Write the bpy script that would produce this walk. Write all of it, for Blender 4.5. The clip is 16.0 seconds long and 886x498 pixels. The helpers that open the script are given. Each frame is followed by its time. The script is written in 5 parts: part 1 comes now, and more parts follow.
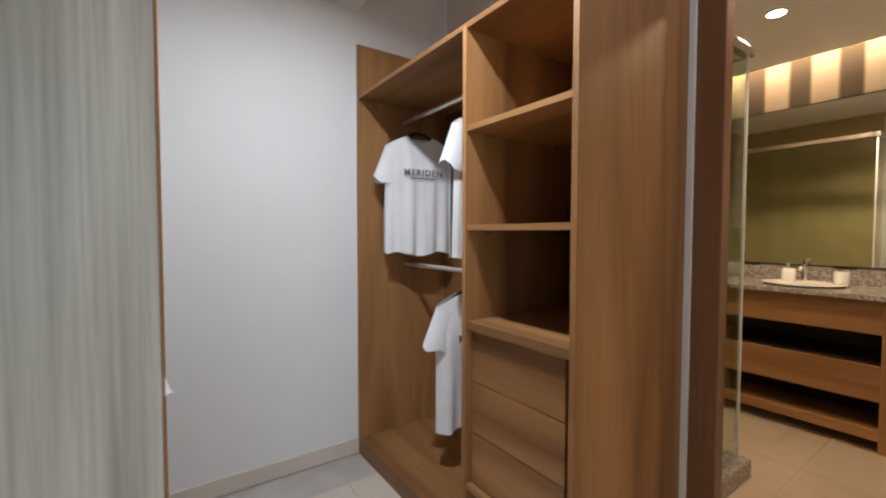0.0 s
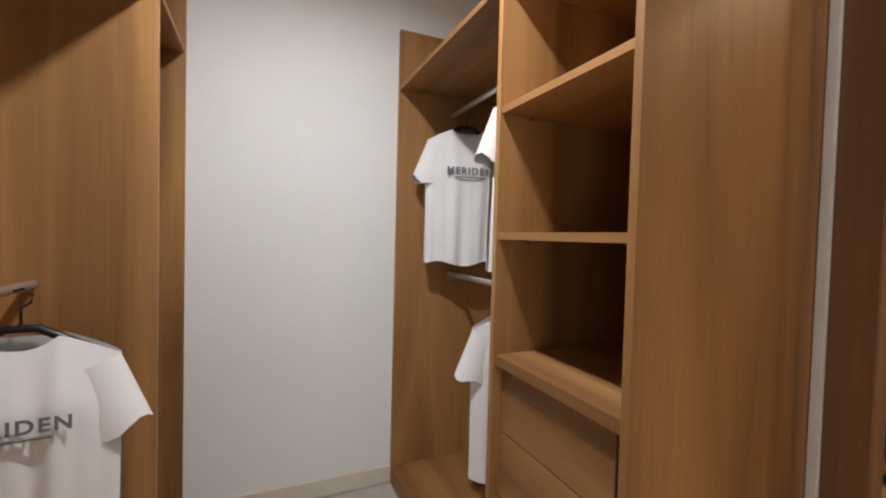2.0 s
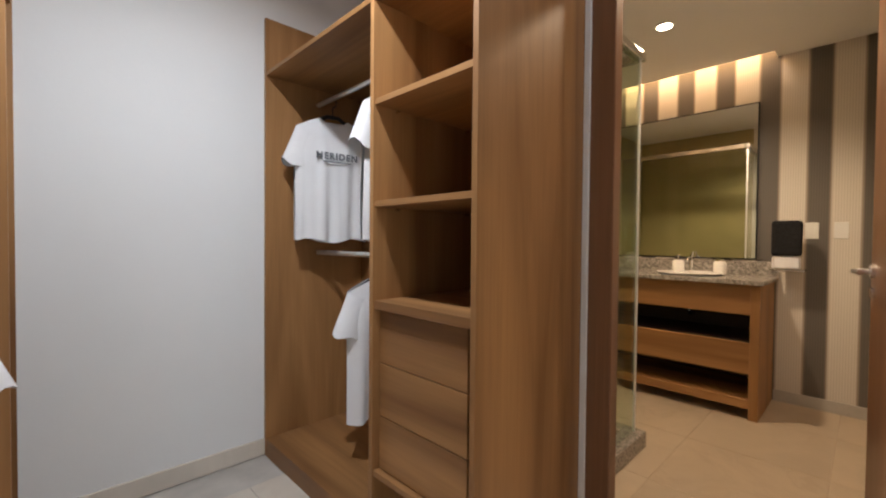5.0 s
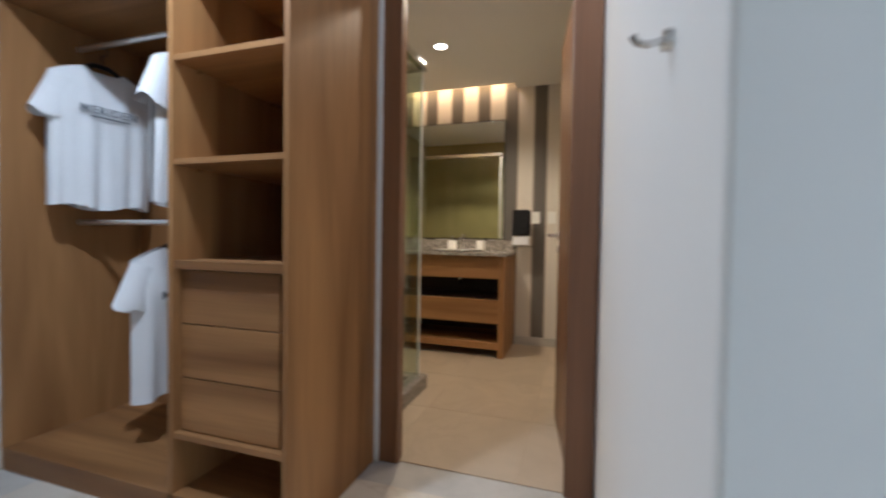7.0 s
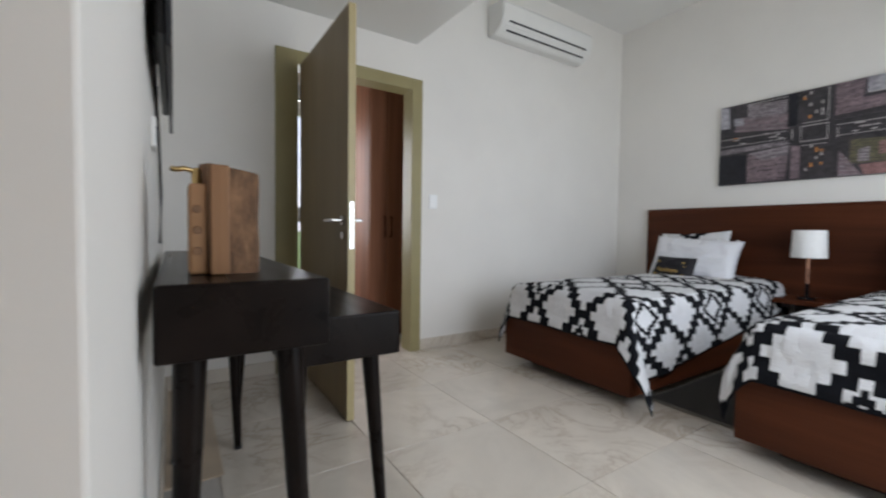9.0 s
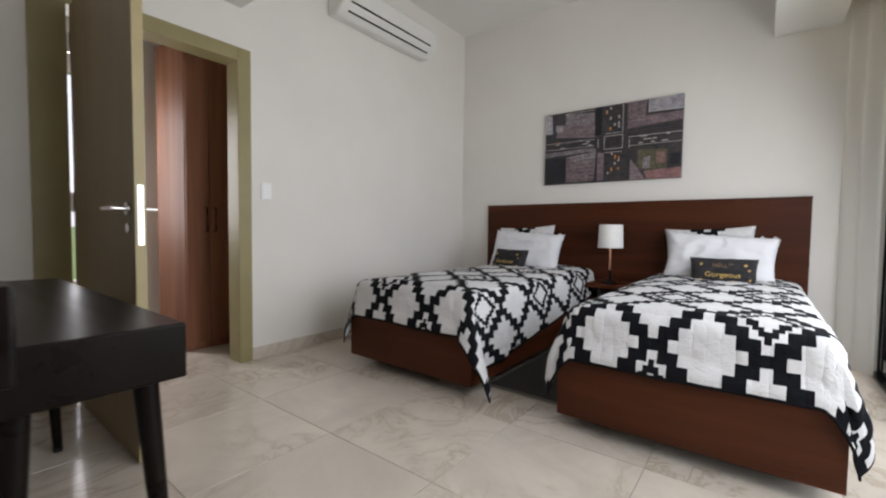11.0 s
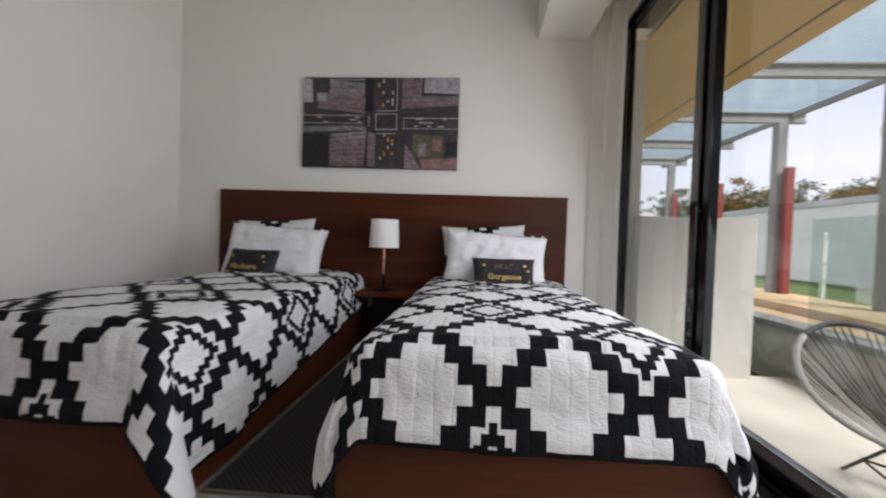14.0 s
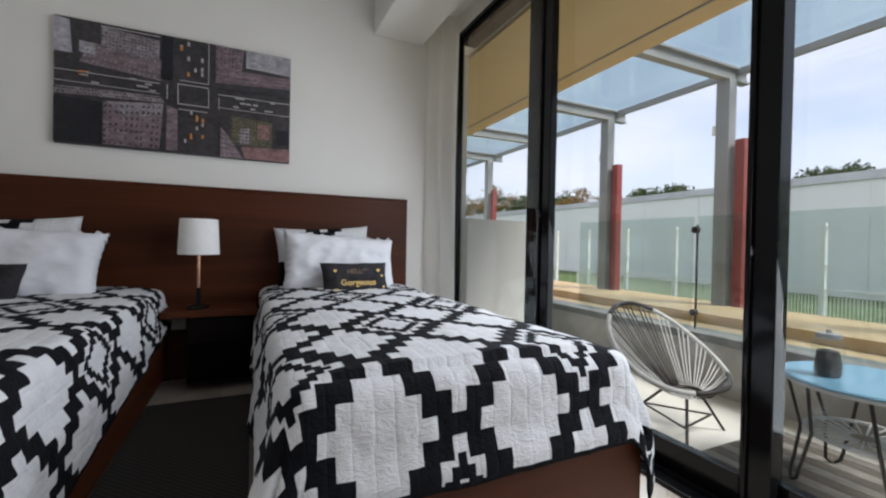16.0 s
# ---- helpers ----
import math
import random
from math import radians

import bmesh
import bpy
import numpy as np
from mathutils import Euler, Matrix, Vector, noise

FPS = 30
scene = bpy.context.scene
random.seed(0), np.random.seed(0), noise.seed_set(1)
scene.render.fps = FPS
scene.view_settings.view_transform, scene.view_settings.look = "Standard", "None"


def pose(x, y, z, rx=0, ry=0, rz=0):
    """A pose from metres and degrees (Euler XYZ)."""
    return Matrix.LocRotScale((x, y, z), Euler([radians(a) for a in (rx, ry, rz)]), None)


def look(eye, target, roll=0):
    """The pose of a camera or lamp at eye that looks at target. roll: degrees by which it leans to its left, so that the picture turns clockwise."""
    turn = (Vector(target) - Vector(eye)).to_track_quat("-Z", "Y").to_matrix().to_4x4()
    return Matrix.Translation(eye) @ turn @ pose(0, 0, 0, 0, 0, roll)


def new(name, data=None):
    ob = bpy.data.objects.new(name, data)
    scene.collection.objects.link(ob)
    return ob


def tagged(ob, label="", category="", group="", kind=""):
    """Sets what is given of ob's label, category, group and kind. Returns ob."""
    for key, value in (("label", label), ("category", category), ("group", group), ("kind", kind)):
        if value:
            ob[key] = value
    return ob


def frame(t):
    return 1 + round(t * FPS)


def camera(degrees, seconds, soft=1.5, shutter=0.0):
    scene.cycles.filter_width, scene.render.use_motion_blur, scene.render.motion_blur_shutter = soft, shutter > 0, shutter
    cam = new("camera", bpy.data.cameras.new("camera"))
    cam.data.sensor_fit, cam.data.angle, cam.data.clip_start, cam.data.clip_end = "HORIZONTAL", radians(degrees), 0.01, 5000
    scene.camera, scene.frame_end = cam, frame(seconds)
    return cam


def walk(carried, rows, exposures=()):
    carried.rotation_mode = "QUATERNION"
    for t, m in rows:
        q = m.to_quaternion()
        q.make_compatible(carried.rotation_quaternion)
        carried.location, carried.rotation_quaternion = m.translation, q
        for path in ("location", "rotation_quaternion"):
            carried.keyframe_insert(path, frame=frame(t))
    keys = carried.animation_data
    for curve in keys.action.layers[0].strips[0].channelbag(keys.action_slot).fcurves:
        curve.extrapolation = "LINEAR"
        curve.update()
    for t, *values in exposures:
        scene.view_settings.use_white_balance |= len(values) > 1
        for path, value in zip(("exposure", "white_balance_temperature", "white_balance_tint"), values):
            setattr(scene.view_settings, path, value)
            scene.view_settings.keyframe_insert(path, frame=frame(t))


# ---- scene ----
cam = camera(93.7, 16.0, soft=2.1, shutter=0.5)
PATH = [
    (0, (0.155, 0.107, 1.221), (1.296, 1.747, 1.147), 0.1),
    (0.5, (0.257, 0.158, 1.19), (1.362, 1.823, 1.112), 0.4),
    (1, (0.385, 0.245, 1.194), (1.42, 1.955, 1.116), 0.8),
    (1.5, (0.451, 0.285, 1.224), (1.351, 2.07, 1.162), 1.5),
    (2, (0.462, 0.269, 1.235), (1.266, 2.1, 1.178), 1.5),
    (2.5, (0.454, 0.238, 1.228), (1.321, 2.04, 1.172), 1.0),
    (3, (0.442, 0.209, 1.204), (1.493, 1.91, 1.158), 0.7),
    (3.5, (0.413, 0.18, 1.187), (1.634, 1.764, 1.142), 0.6),
    (3.7, (0.408, 0.165, 1.177), (1.679, 1.709, 1.136), 0.6),
    (5.8, (0.104, 0.056, 1.054), (1.622, 1.358, 1.01), 1.0),
    (6, (0.081, 0.054, 1.033), (1.653, 1.29, 0.991), 1.2),
    (6.5, (0.035, 0.017, 1.0), (1.769, 1.012, 0.961), 0.9),
    (7, (0.007, -0.042, 0.992), (1.908, 0.579, 0.944), 0.9),
    (7.5, (-0.021, -0.12, 0.977), (1.972, 0.027, 0.922), 0.8),
    (8, (-0.042, -0.203, 0.962), (1.928, -0.545, 0.904), 0.7),
    (8.5, (-0.067, -0.237, 0.958), (1.774, -1.015, 0.884), 0.8),
    (9, (-0.078, -0.261, 0.947), (1.598, -1.35, 0.867), 0.8),
    (9.5, (-0.1, -0.282, 0.943), (1.424, -1.575, 0.859), 0.9),
    (10, (-0.101, -0.298, 0.938), (1.303, -1.72, 0.853), 0.9),
    (12.5, (0.174, -0.89, 0.918), (1.06, -2.682, 0.844), 1.4),
    (13, (0.209, -1.076, 0.871), (0.909, -2.949, 0.817), 1.9),
    (13.5, (0.264, -1.183, 0.864), (0.707, -3.133, 0.814), 2.0),
    (14, (0.379, -1.257, 0.865), (0.529, -3.251, 0.822), 2.0),
    (14.5, (0.471, -1.322, 0.862), (0.31, -3.315, 0.824), 1.8),
    (15, (0.56, -1.408, 0.852), (0.118, -3.358, 0.822), 1.6),
    (15.5, (0.656, -1.422, 0.872), (-0.016, -3.305, 0.836), 1.4),
    (16, (0.753, -1.466, 0.883), (-0.081, -3.283, 0.859), 1.1),
]
walk(cam, [(t, look(eye, target, roll)) for t, eye, target, roll in PATH],
     exposures=[(0.0, 0.66, 6050, 11), (1.0, 0.69, 6600, 12), (2.0, 0.69, 6650, 12), (3.5, 0.76, 6100, 11), (6.0, 0.64, 6250, 11), (6.5, 0.64, 6300, 12), (7.0, 0.65, 5200, 6), (7.5, 0.80, 4250, -7), (8.0, 0.68, 4350, -3),
                (8.5, 0.75, 5000, 1), (9.0, 0.80, 6300, 13), (9.5, 0.92, 6600, 14), (10.0, 0.85, 6750, 15), (12.5, 0.60, 6600, 15), (14.0, 0.49, 6750, 17), (15.0, 0.48, 6600, 16), (16.0, 0.42, 6350, 14)])

# ---------------- light ----------------
world = bpy.data.worlds.new("sky")
scene.world = world
world.use_nodes = True
wn = world.node_tree.nodes
sky = wn.new("ShaderNodeTexSky")
sky.sky_type = "NISHITA"
sky.sun_disc = False
sky.sun_elevation, sky.sun_rotation = radians(52), radians(60)
sky.air_density, sky.dust_density = 1.0, 2.5
# thin clouds over the blue
cl_tc = wn.new("ShaderNodeTexCoord")
cl_map = wn.new("ShaderNodeMapping")
cl_map.inputs["Scale"].default_value = (1.6, 1.6, 5.0)
cl_noise = wn.new("ShaderNodeTexNoise")
cl_noise.inputs["Scale"].default_value = 1.6
cl_noise.inputs["Detail"].default_value = 6
cl_ramp = wn.new("ShaderNodeValToRGB")
cl_ramp.color_ramp.elements[0].position, cl_ramp.color_ramp.elements[1].position = 0.30, 0.75
cl_ramp.color_ramp.elements[0].color = (0.40, 0.40, 0.40, 1)
cl_mix = wn.new("ShaderNodeMix")
cl_mix.data_type = "RGBA"
cl_mix.inputs["B"].default_value = (5.3, 5.4, 6.05, 1)
wl = world.node_tree.links
wl.new(cl_tc.outputs["Generated"], cl_map.inputs["Vector"])
wl.new(cl_map.outputs["Vector"], cl_noise.inputs["Vector"])
wl.new(cl_noise.outputs["Fac"], cl_ramp.inputs["Fac"])
wl.new(cl_ramp.outputs["Color"], cl_mix.inputs["Factor"])
wl.new(sky.outputs["Color"], cl_mix.inputs["A"])
wl.new(cl_mix.outputs["Result"], wn["Background"].inputs["Color"])
wn["Background"].inputs["Strength"].default_value = 0.15

sun_data = bpy.data.lights.new("sun", "SUN")
sun_data.energy, sun_data.angle, sun_data.color = 3.6, radians(22), (1.0, 0.95, 0.88)
sun = new("sun", sun_data)
sun.rotation_euler = Vector((0.45, -0.6, -0.95)).to_track_quat("-Z", "Y").to_euler()


def area(name, loc, target, sx, sy, power, color):
    data = bpy.data.lights.new(name, "AREA")
    data.shape, data.size, data.size_y, data.energy, data.color = "RECTANGLE", sx, sy, power, color
    ob = new(name, data)
    ob.matrix_world = look(loc, target)
    return ob


WARM = (1.0, 0.66, 0.34)
# daylight in the opening of the sliding doors
area("daylight_opening", (-0.635, -2.45, 1.20), (0.5, -2.45, 0.85), 2.7, 2.0, 33, (0.87, 0.94, 1.0))
# daylight in the hall's window
area("daylight_hall", (4.18, -1.25, 1.4), (3.0, -1.6, 1.0), 0.35, 1.1, 7.5, (0.95, 0.97, 1.0))
# the bathroom's cove strip, its downlight, and a second one added by the door
area("cove_strip", (3.885, 1.25, 2.57), (3.985, 1.25, 2.25), 1.35, 0.03, 4.5, (1.0, 0.56, 0.22))
# the 20 W spot has no known source; it brightens the vanity fronts
for lx, ly, watts in ((2.975, 0.97, 56), (2.2, 0.35, 20)):
    spot = bpy.data.lights.new("downlight_bulb", "SPOT")
    spot.energy, spot.color, spot.spot_size, spot.spot_blend, spot.shadow_soft_size = watts, (1.0, 0.74, 0.47), radians(140), 0.6, 0.04
    so = new("downlight_bulb", spot)
    so.location = (lx, ly, 2.405)
# the closet's own downlight
area("closet_bulb", (0.60, 1.08, 2.398), (0.60, 1.0801, 1.0), 0.08, 0.08, 15, (0.96, 0.97, 0.98))

# ---------------- materials ----------------


def nodes_of(name):
    m = bpy.data.materials.new(name)
    m.use_nodes = True
    nt = m.node_tree
    return m, nt.nodes, nt.links, nt.nodes["Principled BSDF"]


def coords(n, l, scale=(1, 1, 1), rot=(0, 0, 0), kind="Object", jitter=False):
    tc = n.new("ShaderNodeTexCoord")
    mp = n.new("ShaderNodeMapping")
    mp.inputs["Scale"].default_value = scale
    mp.inputs["Rotation"].default_value = rot
    src = tc.outputs[kind]
    if jitter:
        oi = n.new("ShaderNodeObjectInfo")
        mul = n.new("ShaderNodeMath")
        mul.operation = "MULTIPLY"
        mul.inputs[1].default_value = 37.0
        l.new(oi.outputs["Random"], mul.inputs[0])
        add = n.new("ShaderNodeVectorMath")
        add.operation = "ADD"
        l.new(src, add.inputs[0])
        l.new(mul.outputs[0], add.inputs[1])
        src = add.outputs[0]
    l.new(src, mp.inputs["Vector"])
    return mp.outputs["Vector"]


def noise_tex(n, l, vec, scale, detail=4, rough=0.55, distort=0.0):
    t = n.new("ShaderNodeTexNoise")
    t.inputs["Scale"].default_value, t.inputs["Detail"].default_value = scale, detail
    t.inputs["Roughness"].default_value, t.inputs["Distortion"].default_value = rough, distort
    l.new(vec, t.inputs["Vector"])
    return t.outputs["Fac"]


def ramp(n, l, fac, stops):
    r = n.new("ShaderNodeValToRGB")
    e = r.color_ramp.elements
    while len(e) < len(stops):
        e.new(0.5)
    for el, (p, c) in zip(e, stops):
        el.position, el.color = p, (*c, 1) if len(c) == 3 else c
    l.new(fac, r.inputs["Fac"])
    return r.outputs["Color"]


def mixc(n, l, fac, a, b, blend="MIX"):
    m = n.new("ShaderNodeMix")
    m.data_type, m.blend_type = "RGBA", blend
    for key, v in (("Factor", fac), ("A", a), ("B", b)):
        if isinstance(v, (int, float)):
            m.inputs[key].default_value = v
        elif isinstance(v, tuple):
            m.inputs[key].default_value = (*v, 1)
        else:
            l.new(v, m.inputs[key])
    return m.outputs["Result"]


def bump(n, l, bsdf, height, strength, dist=0.01):
    b = n.new("ShaderNodeBump")
    b.inputs["Strength"].default_value, b.inputs["Distance"].default_value = strength, dist
    l.new(height, b.inputs["Height"])
    l.new(b.outputs["Normal"], bsdf.inputs["Normal"])


def sc(c, k):
    return tuple(min(1.0, v * k) for v in c)


def plain(name, col, rough=0.5, metal=0.0, var=0.12, scale=6.0, fine=0.15, fine_scale=180.0, spec=0.5, sheen=0.0):
    """Paint, plastic, plaster or metal: soft patches, fine relief, uneven gloss."""
    m, n, l, b = nodes_of(name)
    v = coords(n, l)
    f = noise_tex(n, l, v, scale, 5)
    l.new(ramp(n, l, f, [(0.3, sc(col, 1 - var)), (0.7, sc(col, 1 + var))]), b.inputs["Base Color"])
    rr = n.new("ShaderNodeMapRange")
    rr.inputs["To Min"].default_value, rr.inputs["To Max"].default_value = max(0.03, rough - 0.08), min(1, rough + 0.08)
    l.new(f, rr.inputs["Value"])
    l.new(rr.outputs["Result"], b.inputs["Roughness"])
    b.inputs["Metallic"].default_value = metal
    b.inputs["Specular IOR Level"].default_value = spec
    if sheen:
        b.inputs["Sheen Weight"].default_value = sheen
    if fine:
        bump(n, l, b, noise_tex(n, l, v, fine_scale, 3), fine, 0.002)
    return m


def wood(name, dark, light, axis="z", rough=0.42, grain=1.0, spec=0.5, bumpy=0.10, pores=0.36):
    """Broad flowing figure along the axis, finer streaks and pores over it."""
    m, n, l, b = nodes_of(name)

    def stretch(across, along):
        return {"x": (along, across, across), "y": (across, along, across), "z": (across, across, along)}[axis]
    wide = noise_tex(n, l, coords(n, l, stretch(4.5, 0.35), jitter=True), grain, 3, 0.5, 1.2)
    streak = noise_tex(n, l, coords(n, l, stretch(13, 0.4), jitter=True), grain, 4, 0.6, 0.5)
    thin = noise_tex(n, l, coords(n, l, stretch(130, 2.5), jitter=True), 1.0, 3, 0.6)
    mid = tuple((a + c) / 2 for a, c in zip(dark, light))
    base = ramp(n, l, wide, [(0.30, dark), (0.5, mid), (0.70, light)])
    line = ramp(n, l, streak, [(0.30, (0.66, 0.63, 0.60)), (0.48, (0.95, 0.95, 0.95)), (0.70, (1.10, 1.10, 1.10))])
    pore = ramp(n, l, thin, [(0.3, (0.70, 0.68, 0.66)), (0.60, (1, 1, 1))])
    col = mixc(n, l, 0.45, base, line, "MULTIPLY")
    l.new(mixc(n, l, pores, col, pore, "MULTIPLY"), b.inputs["Base Color"])
    rr = n.new("ShaderNodeMapRange")
    rr.inputs["To Min"].default_value, rr.inputs["To Max"].default_value = max(0.05, rough - 0.06), min(1.0, rough + 0.10)
    l.new(streak, rr.inputs["Value"])
    l.new(rr.outputs["Result"], b.inputs["Roughness"])
    b.inputs["Specular IOR Level"].default_value = spec
    bump(n, l, b, thin, bumpy, 0.002)
    return m


M = {}
M["wall"] = plain("wall_paint", (0.80, 0.772, 0.728), 0.62, var=0.03, scale=1.5, fine=0.12, fine_scale=90)
M["white_wall"] = plain("white_wall_paint", (0.79, 0.80, 0.80), 0.6, var=0.03, scale=1.1, fine=0.14, fine_scale=70)
M["ceiling"] = plain("ceiling_paint", (0.78, 0.77, 0.74), 0.7, var=0.02, scale=1.2, fine=0.1, fine_scale=90)
M["oak"] = wood("oak_laminate", (0.205, 0.096, 0.034), (0.45, 0.236, 0.090), "z", 0.46, spec=0.35)
M["oak_x"] = wood("oak_laminate_across", (0.205, 0.096, 0.034), (0.45, 0.236, 0.090), "x", 0.46, spec=0.35)
M["oak_y"] = wood("oak_laminate_along", (0.205, 0.096, 0.034), (0.45, 0.236, 0.090), "y", 0.46, spec=0.35)
# wood grain with the window's pale sheen put into its base colour
M["sheen_wood"] = wood("window_sheen_laminate", (0.40, 0.395, 0.335), (0.72, 0.725, 0.655), "z", 0.3, grain=1.6, pores=0.8)
M["walnut"] = wood("walnut_veneer", (0.145, 0.066, 0.031), (0.25, 0.122, 0.060), "z", 0.38)
M["cupboard"] = wood("red_brown_veneer", (0.19, 0.078, 0.042), (0.31, 0.138, 0.078), "z", 0.55, spec=0.2)
M["mahogany_x"] = wood("mahogany_stain", (0.050, 0.0140, 0.0058), (0.105, 0.030, 0.0115), "x", 0.40, spec=0.17)
M["mahogany_y"] = wood("mahogany_stain_long", (0.050, 0.0140, 0.0058), (0.105, 0.030, 0.0115), "y", 0.40, spec=0.17)
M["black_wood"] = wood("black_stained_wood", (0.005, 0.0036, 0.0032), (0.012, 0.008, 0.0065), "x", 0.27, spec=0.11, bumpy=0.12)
M["door_paint"] = wood("olive_taupe_laminate", (0.215, 0.155, 0.082), (0.27, 0.198, 0.108), "z", 0.45, bumpy=0.06)
M["door_frame"] = plain("olive_frame", (0.30, 0.255, 0.12), 0.45, var=0.06, fine=0.06)
M["door_edge"] = plain("pale_door_edge", (0.42, 0.345, 0.18), 0.45, var=0.06)
M["chrome"] = plain("brushed_chrome", (0.72, 0.71, 0.70), 0.2, 1.0, 0.05, 20, 0.05)
M["alu"] = plain("satin_aluminium", (0.70, 0.70, 0.69), 0.35, 0.9, 0.05, 10, 0.05)
M["strip"] = plain("pale_edge_strip", (0.78, 0.79, 0.80), 0.35, 0.0, 0.04, 10, 0.05)
M["black_metal"] = plain("black_anodised", (0.005, 0.0052, 0.006), 0.14, 0.0, 0.15, 12, 0.02, spec=0.22)
M["grey_metal"] = plain("grey_painted_steel", (0.27, 0.28, 0.29), 0.5, 0.0, 0.08, 3)
M["red_paint"] = plain("red_painted_steel", (0.25, 0.05, 0.045), 0.5, 0.0, 0.12, 4)
M["white_plastic"] = plain("white_plastic", (0.78, 0.77, 0.74), 0.35, 0, 0.02, 5, 0.03)
M["black_plastic"] = plain("black_plastic", (0.012, 0.012, 0.014), 0.35, 0, 0.1)
M["shade"] = plain("white_linen_shade", (0.82, 0.81, 0.79), 0.8, 0, 0.03, 30, 0.3, 600)
M["copper"] = plain("copper_tube", (0.62, 0.33, 0.22), 0.25, 1.0, 0.08, 20, 0.03)
M["brass"] = plain("aged_brass", (0.45, 0.32, 0.14), 0.35, 1.0, 0.2, 30, 0.1)
M["pillow"] = plain("white_cotton", (0.76, 0.76, 0.79), 0.9, 0, 0.02, 4, 0.25, 60, 0.1)
M["shirt"] = plain("white_jersey", (0.82, 0.82, 0.83), 0.9, 0, 0.02, 8, 0.3, 500, 0.2, 0.2)
M["ink"] = plain("grey_print", (0.16, 0.17, 0.19), 0.8, 0, 0.15, 60)
M["cushion"] = plain("charcoal_linen", (0.035, 0.033, 0.036), 0.9, 0, 0.2, 60, 0.5, 400, 0.2)
M["gold"] = plain("gold_print", (0.62, 0.42, 0.14), 0.35, 0.6, 0.1, 60, 0.05)
M["rose"] = plain("faded_bronze_print", (0.22, 0.14, 0.09), 0.45, 0.3, 0.1, 60, 0.05)
M["porcelain"] = plain("white_porcelain", (0.82, 0.80, 0.77), 0.15, 0, 0.03, 10, 0.02)
M["concrete"] = plain("raw_concrete", (0.42, 0.40, 0.37), 0.8, 0, 0.22, 2.2, 0.4, 60)
M["render_white"] = plain("pale_render", (0.62, 0.62, 0.60), 0.8, 0, 0.08, 1.5, 0.3, 80)
M["terrace"] = plain("terrace_tile", (0.74, 0.72, 0.67), 0.5, 0, 0.08, 1.6, 0.1, 80)
M["slab_tan"] = plain("tan_soffit_paint", (0.58, 0.44, 0.24), 0.75, 0, 0.05, 1.0, 0.2, 70)
M["coping"] = plain("grey_coping", (0.20, 0.21, 0.205), 0.6, 0, 0.12, 5)
M["ledge_tan"] = plain("beige_ledge", (0.56, 0.40, 0.23), 0.7, 0, 0.1, 2, 0.2, 60)
M["towel_black"] = plain("black_towel", (0.02, 0.02, 0.022), 0.95, 0, 0.2, 60, 0.8, 300, 0.1)
# near-black brown that puts the shade of recesses into the colour
M["recess_dark"] = plain("recess_shade_brown", (0.035, 0.022, 0.015), 0.5, 0, 0.2, 6)
M["grey_cloth"] = plain("grey_lining_cloth", (0.16, 0.19, 0.25), 0.9, 0, 0.1, 8, 0.4, 300)
M["chair_cord"] = plain("grey_vinyl_cord", (0.55, 0.55, 0.54), 0.45, 0, 0.06, 10)
M["chair_frame"] = plain("dark_steel_rod", (0.035, 0.032, 0.03), 0.45, 0.3, 0.2, 10)
M["wall_green"] = plain("pale_metal_cladding", (0.74, 0.76, 0.77), 0.5, 0, 0.06, 0.5)
M["flashing"] = plain("pale_roof_flashing", (0.50, 0.51, 0.55), 0.5, 0, 0.15, 1.2)
M["white_paint"] = plain("white_fence_paint", (0.80, 0.80, 0.78), 0.5, 0, 0.04, 3)


def glass(name, tint, rough=0.0, shadowless=True):
    m, n, l, b = nodes_of(name)
    n.remove(b)
    g = n.new("ShaderNodeBsdfGlossy")
    g.inputs["Roughness"].default_value = rough
    tr = n.new("ShaderNodeBsdfTransparent")
    tr.inputs["Color"].default_value = (*tint, 1)
    lw = n.new("ShaderNodeLayerWeight")
    pw = n.new("ShaderNodeMath")
    pw.operation = "POWER"
    pw.inputs[1].default_value = 4.0
    l.new(lw.outputs["Facing"], pw.inputs[0])
    fr = n.new("ShaderNodeMath")
    fr.operation = "MULTIPLY_ADD"
    fr.inputs[1].default_value, fr.inputs[2].default_value = 0.55, 0.03
    l.new(pw.outputs[0], fr.inputs[0])
    mx = n.new("ShaderNodeMixShader")
    l.new(fr.outputs[0], mx.inputs[0])
    l.new(tr.outputs[0], mx.inputs[1])
    l.new(g.outputs[0], mx.inputs[2])
    l.new(mx.outputs[0], n["Material Output"].inputs["Surface"])
    return m


M["glass"] = glass("clear_glass", (0.95, 0.97, 0.96))
M["glass_green"] = glass("green_tinted_glass", (0.85, 0.90, 0.885))
M["glass_roof"] = glass("frosted_roof_glass", (0.80, 0.88, 0.90), 0.1)
M["glass_shower"] = glass("shower_glass", (0.90, 0.94, 0.90))

m, n, l, b = nodes_of("silver_mirror")
b.inputs["Base Color"].default_value = (0.86, 0.86, 0.84, 1)
b.inputs["Metallic"].default_value, b.inputs["Roughness"].default_value = 1.0, 0.02
M["mirror"] = m


def emitter(name, col, strength):
    m, n, l, b = nodes_of(name)
    b.inputs["Emission Color"].default_value = (*col, 1)
    b.inputs["Emission Strength"].default_value = strength
    b.inputs["Base Color"].default_value = (*col, 1)
    return m


M["bulb"] = emitter("lit_lamp_face", (1.0, 0.86, 0.66), 14)


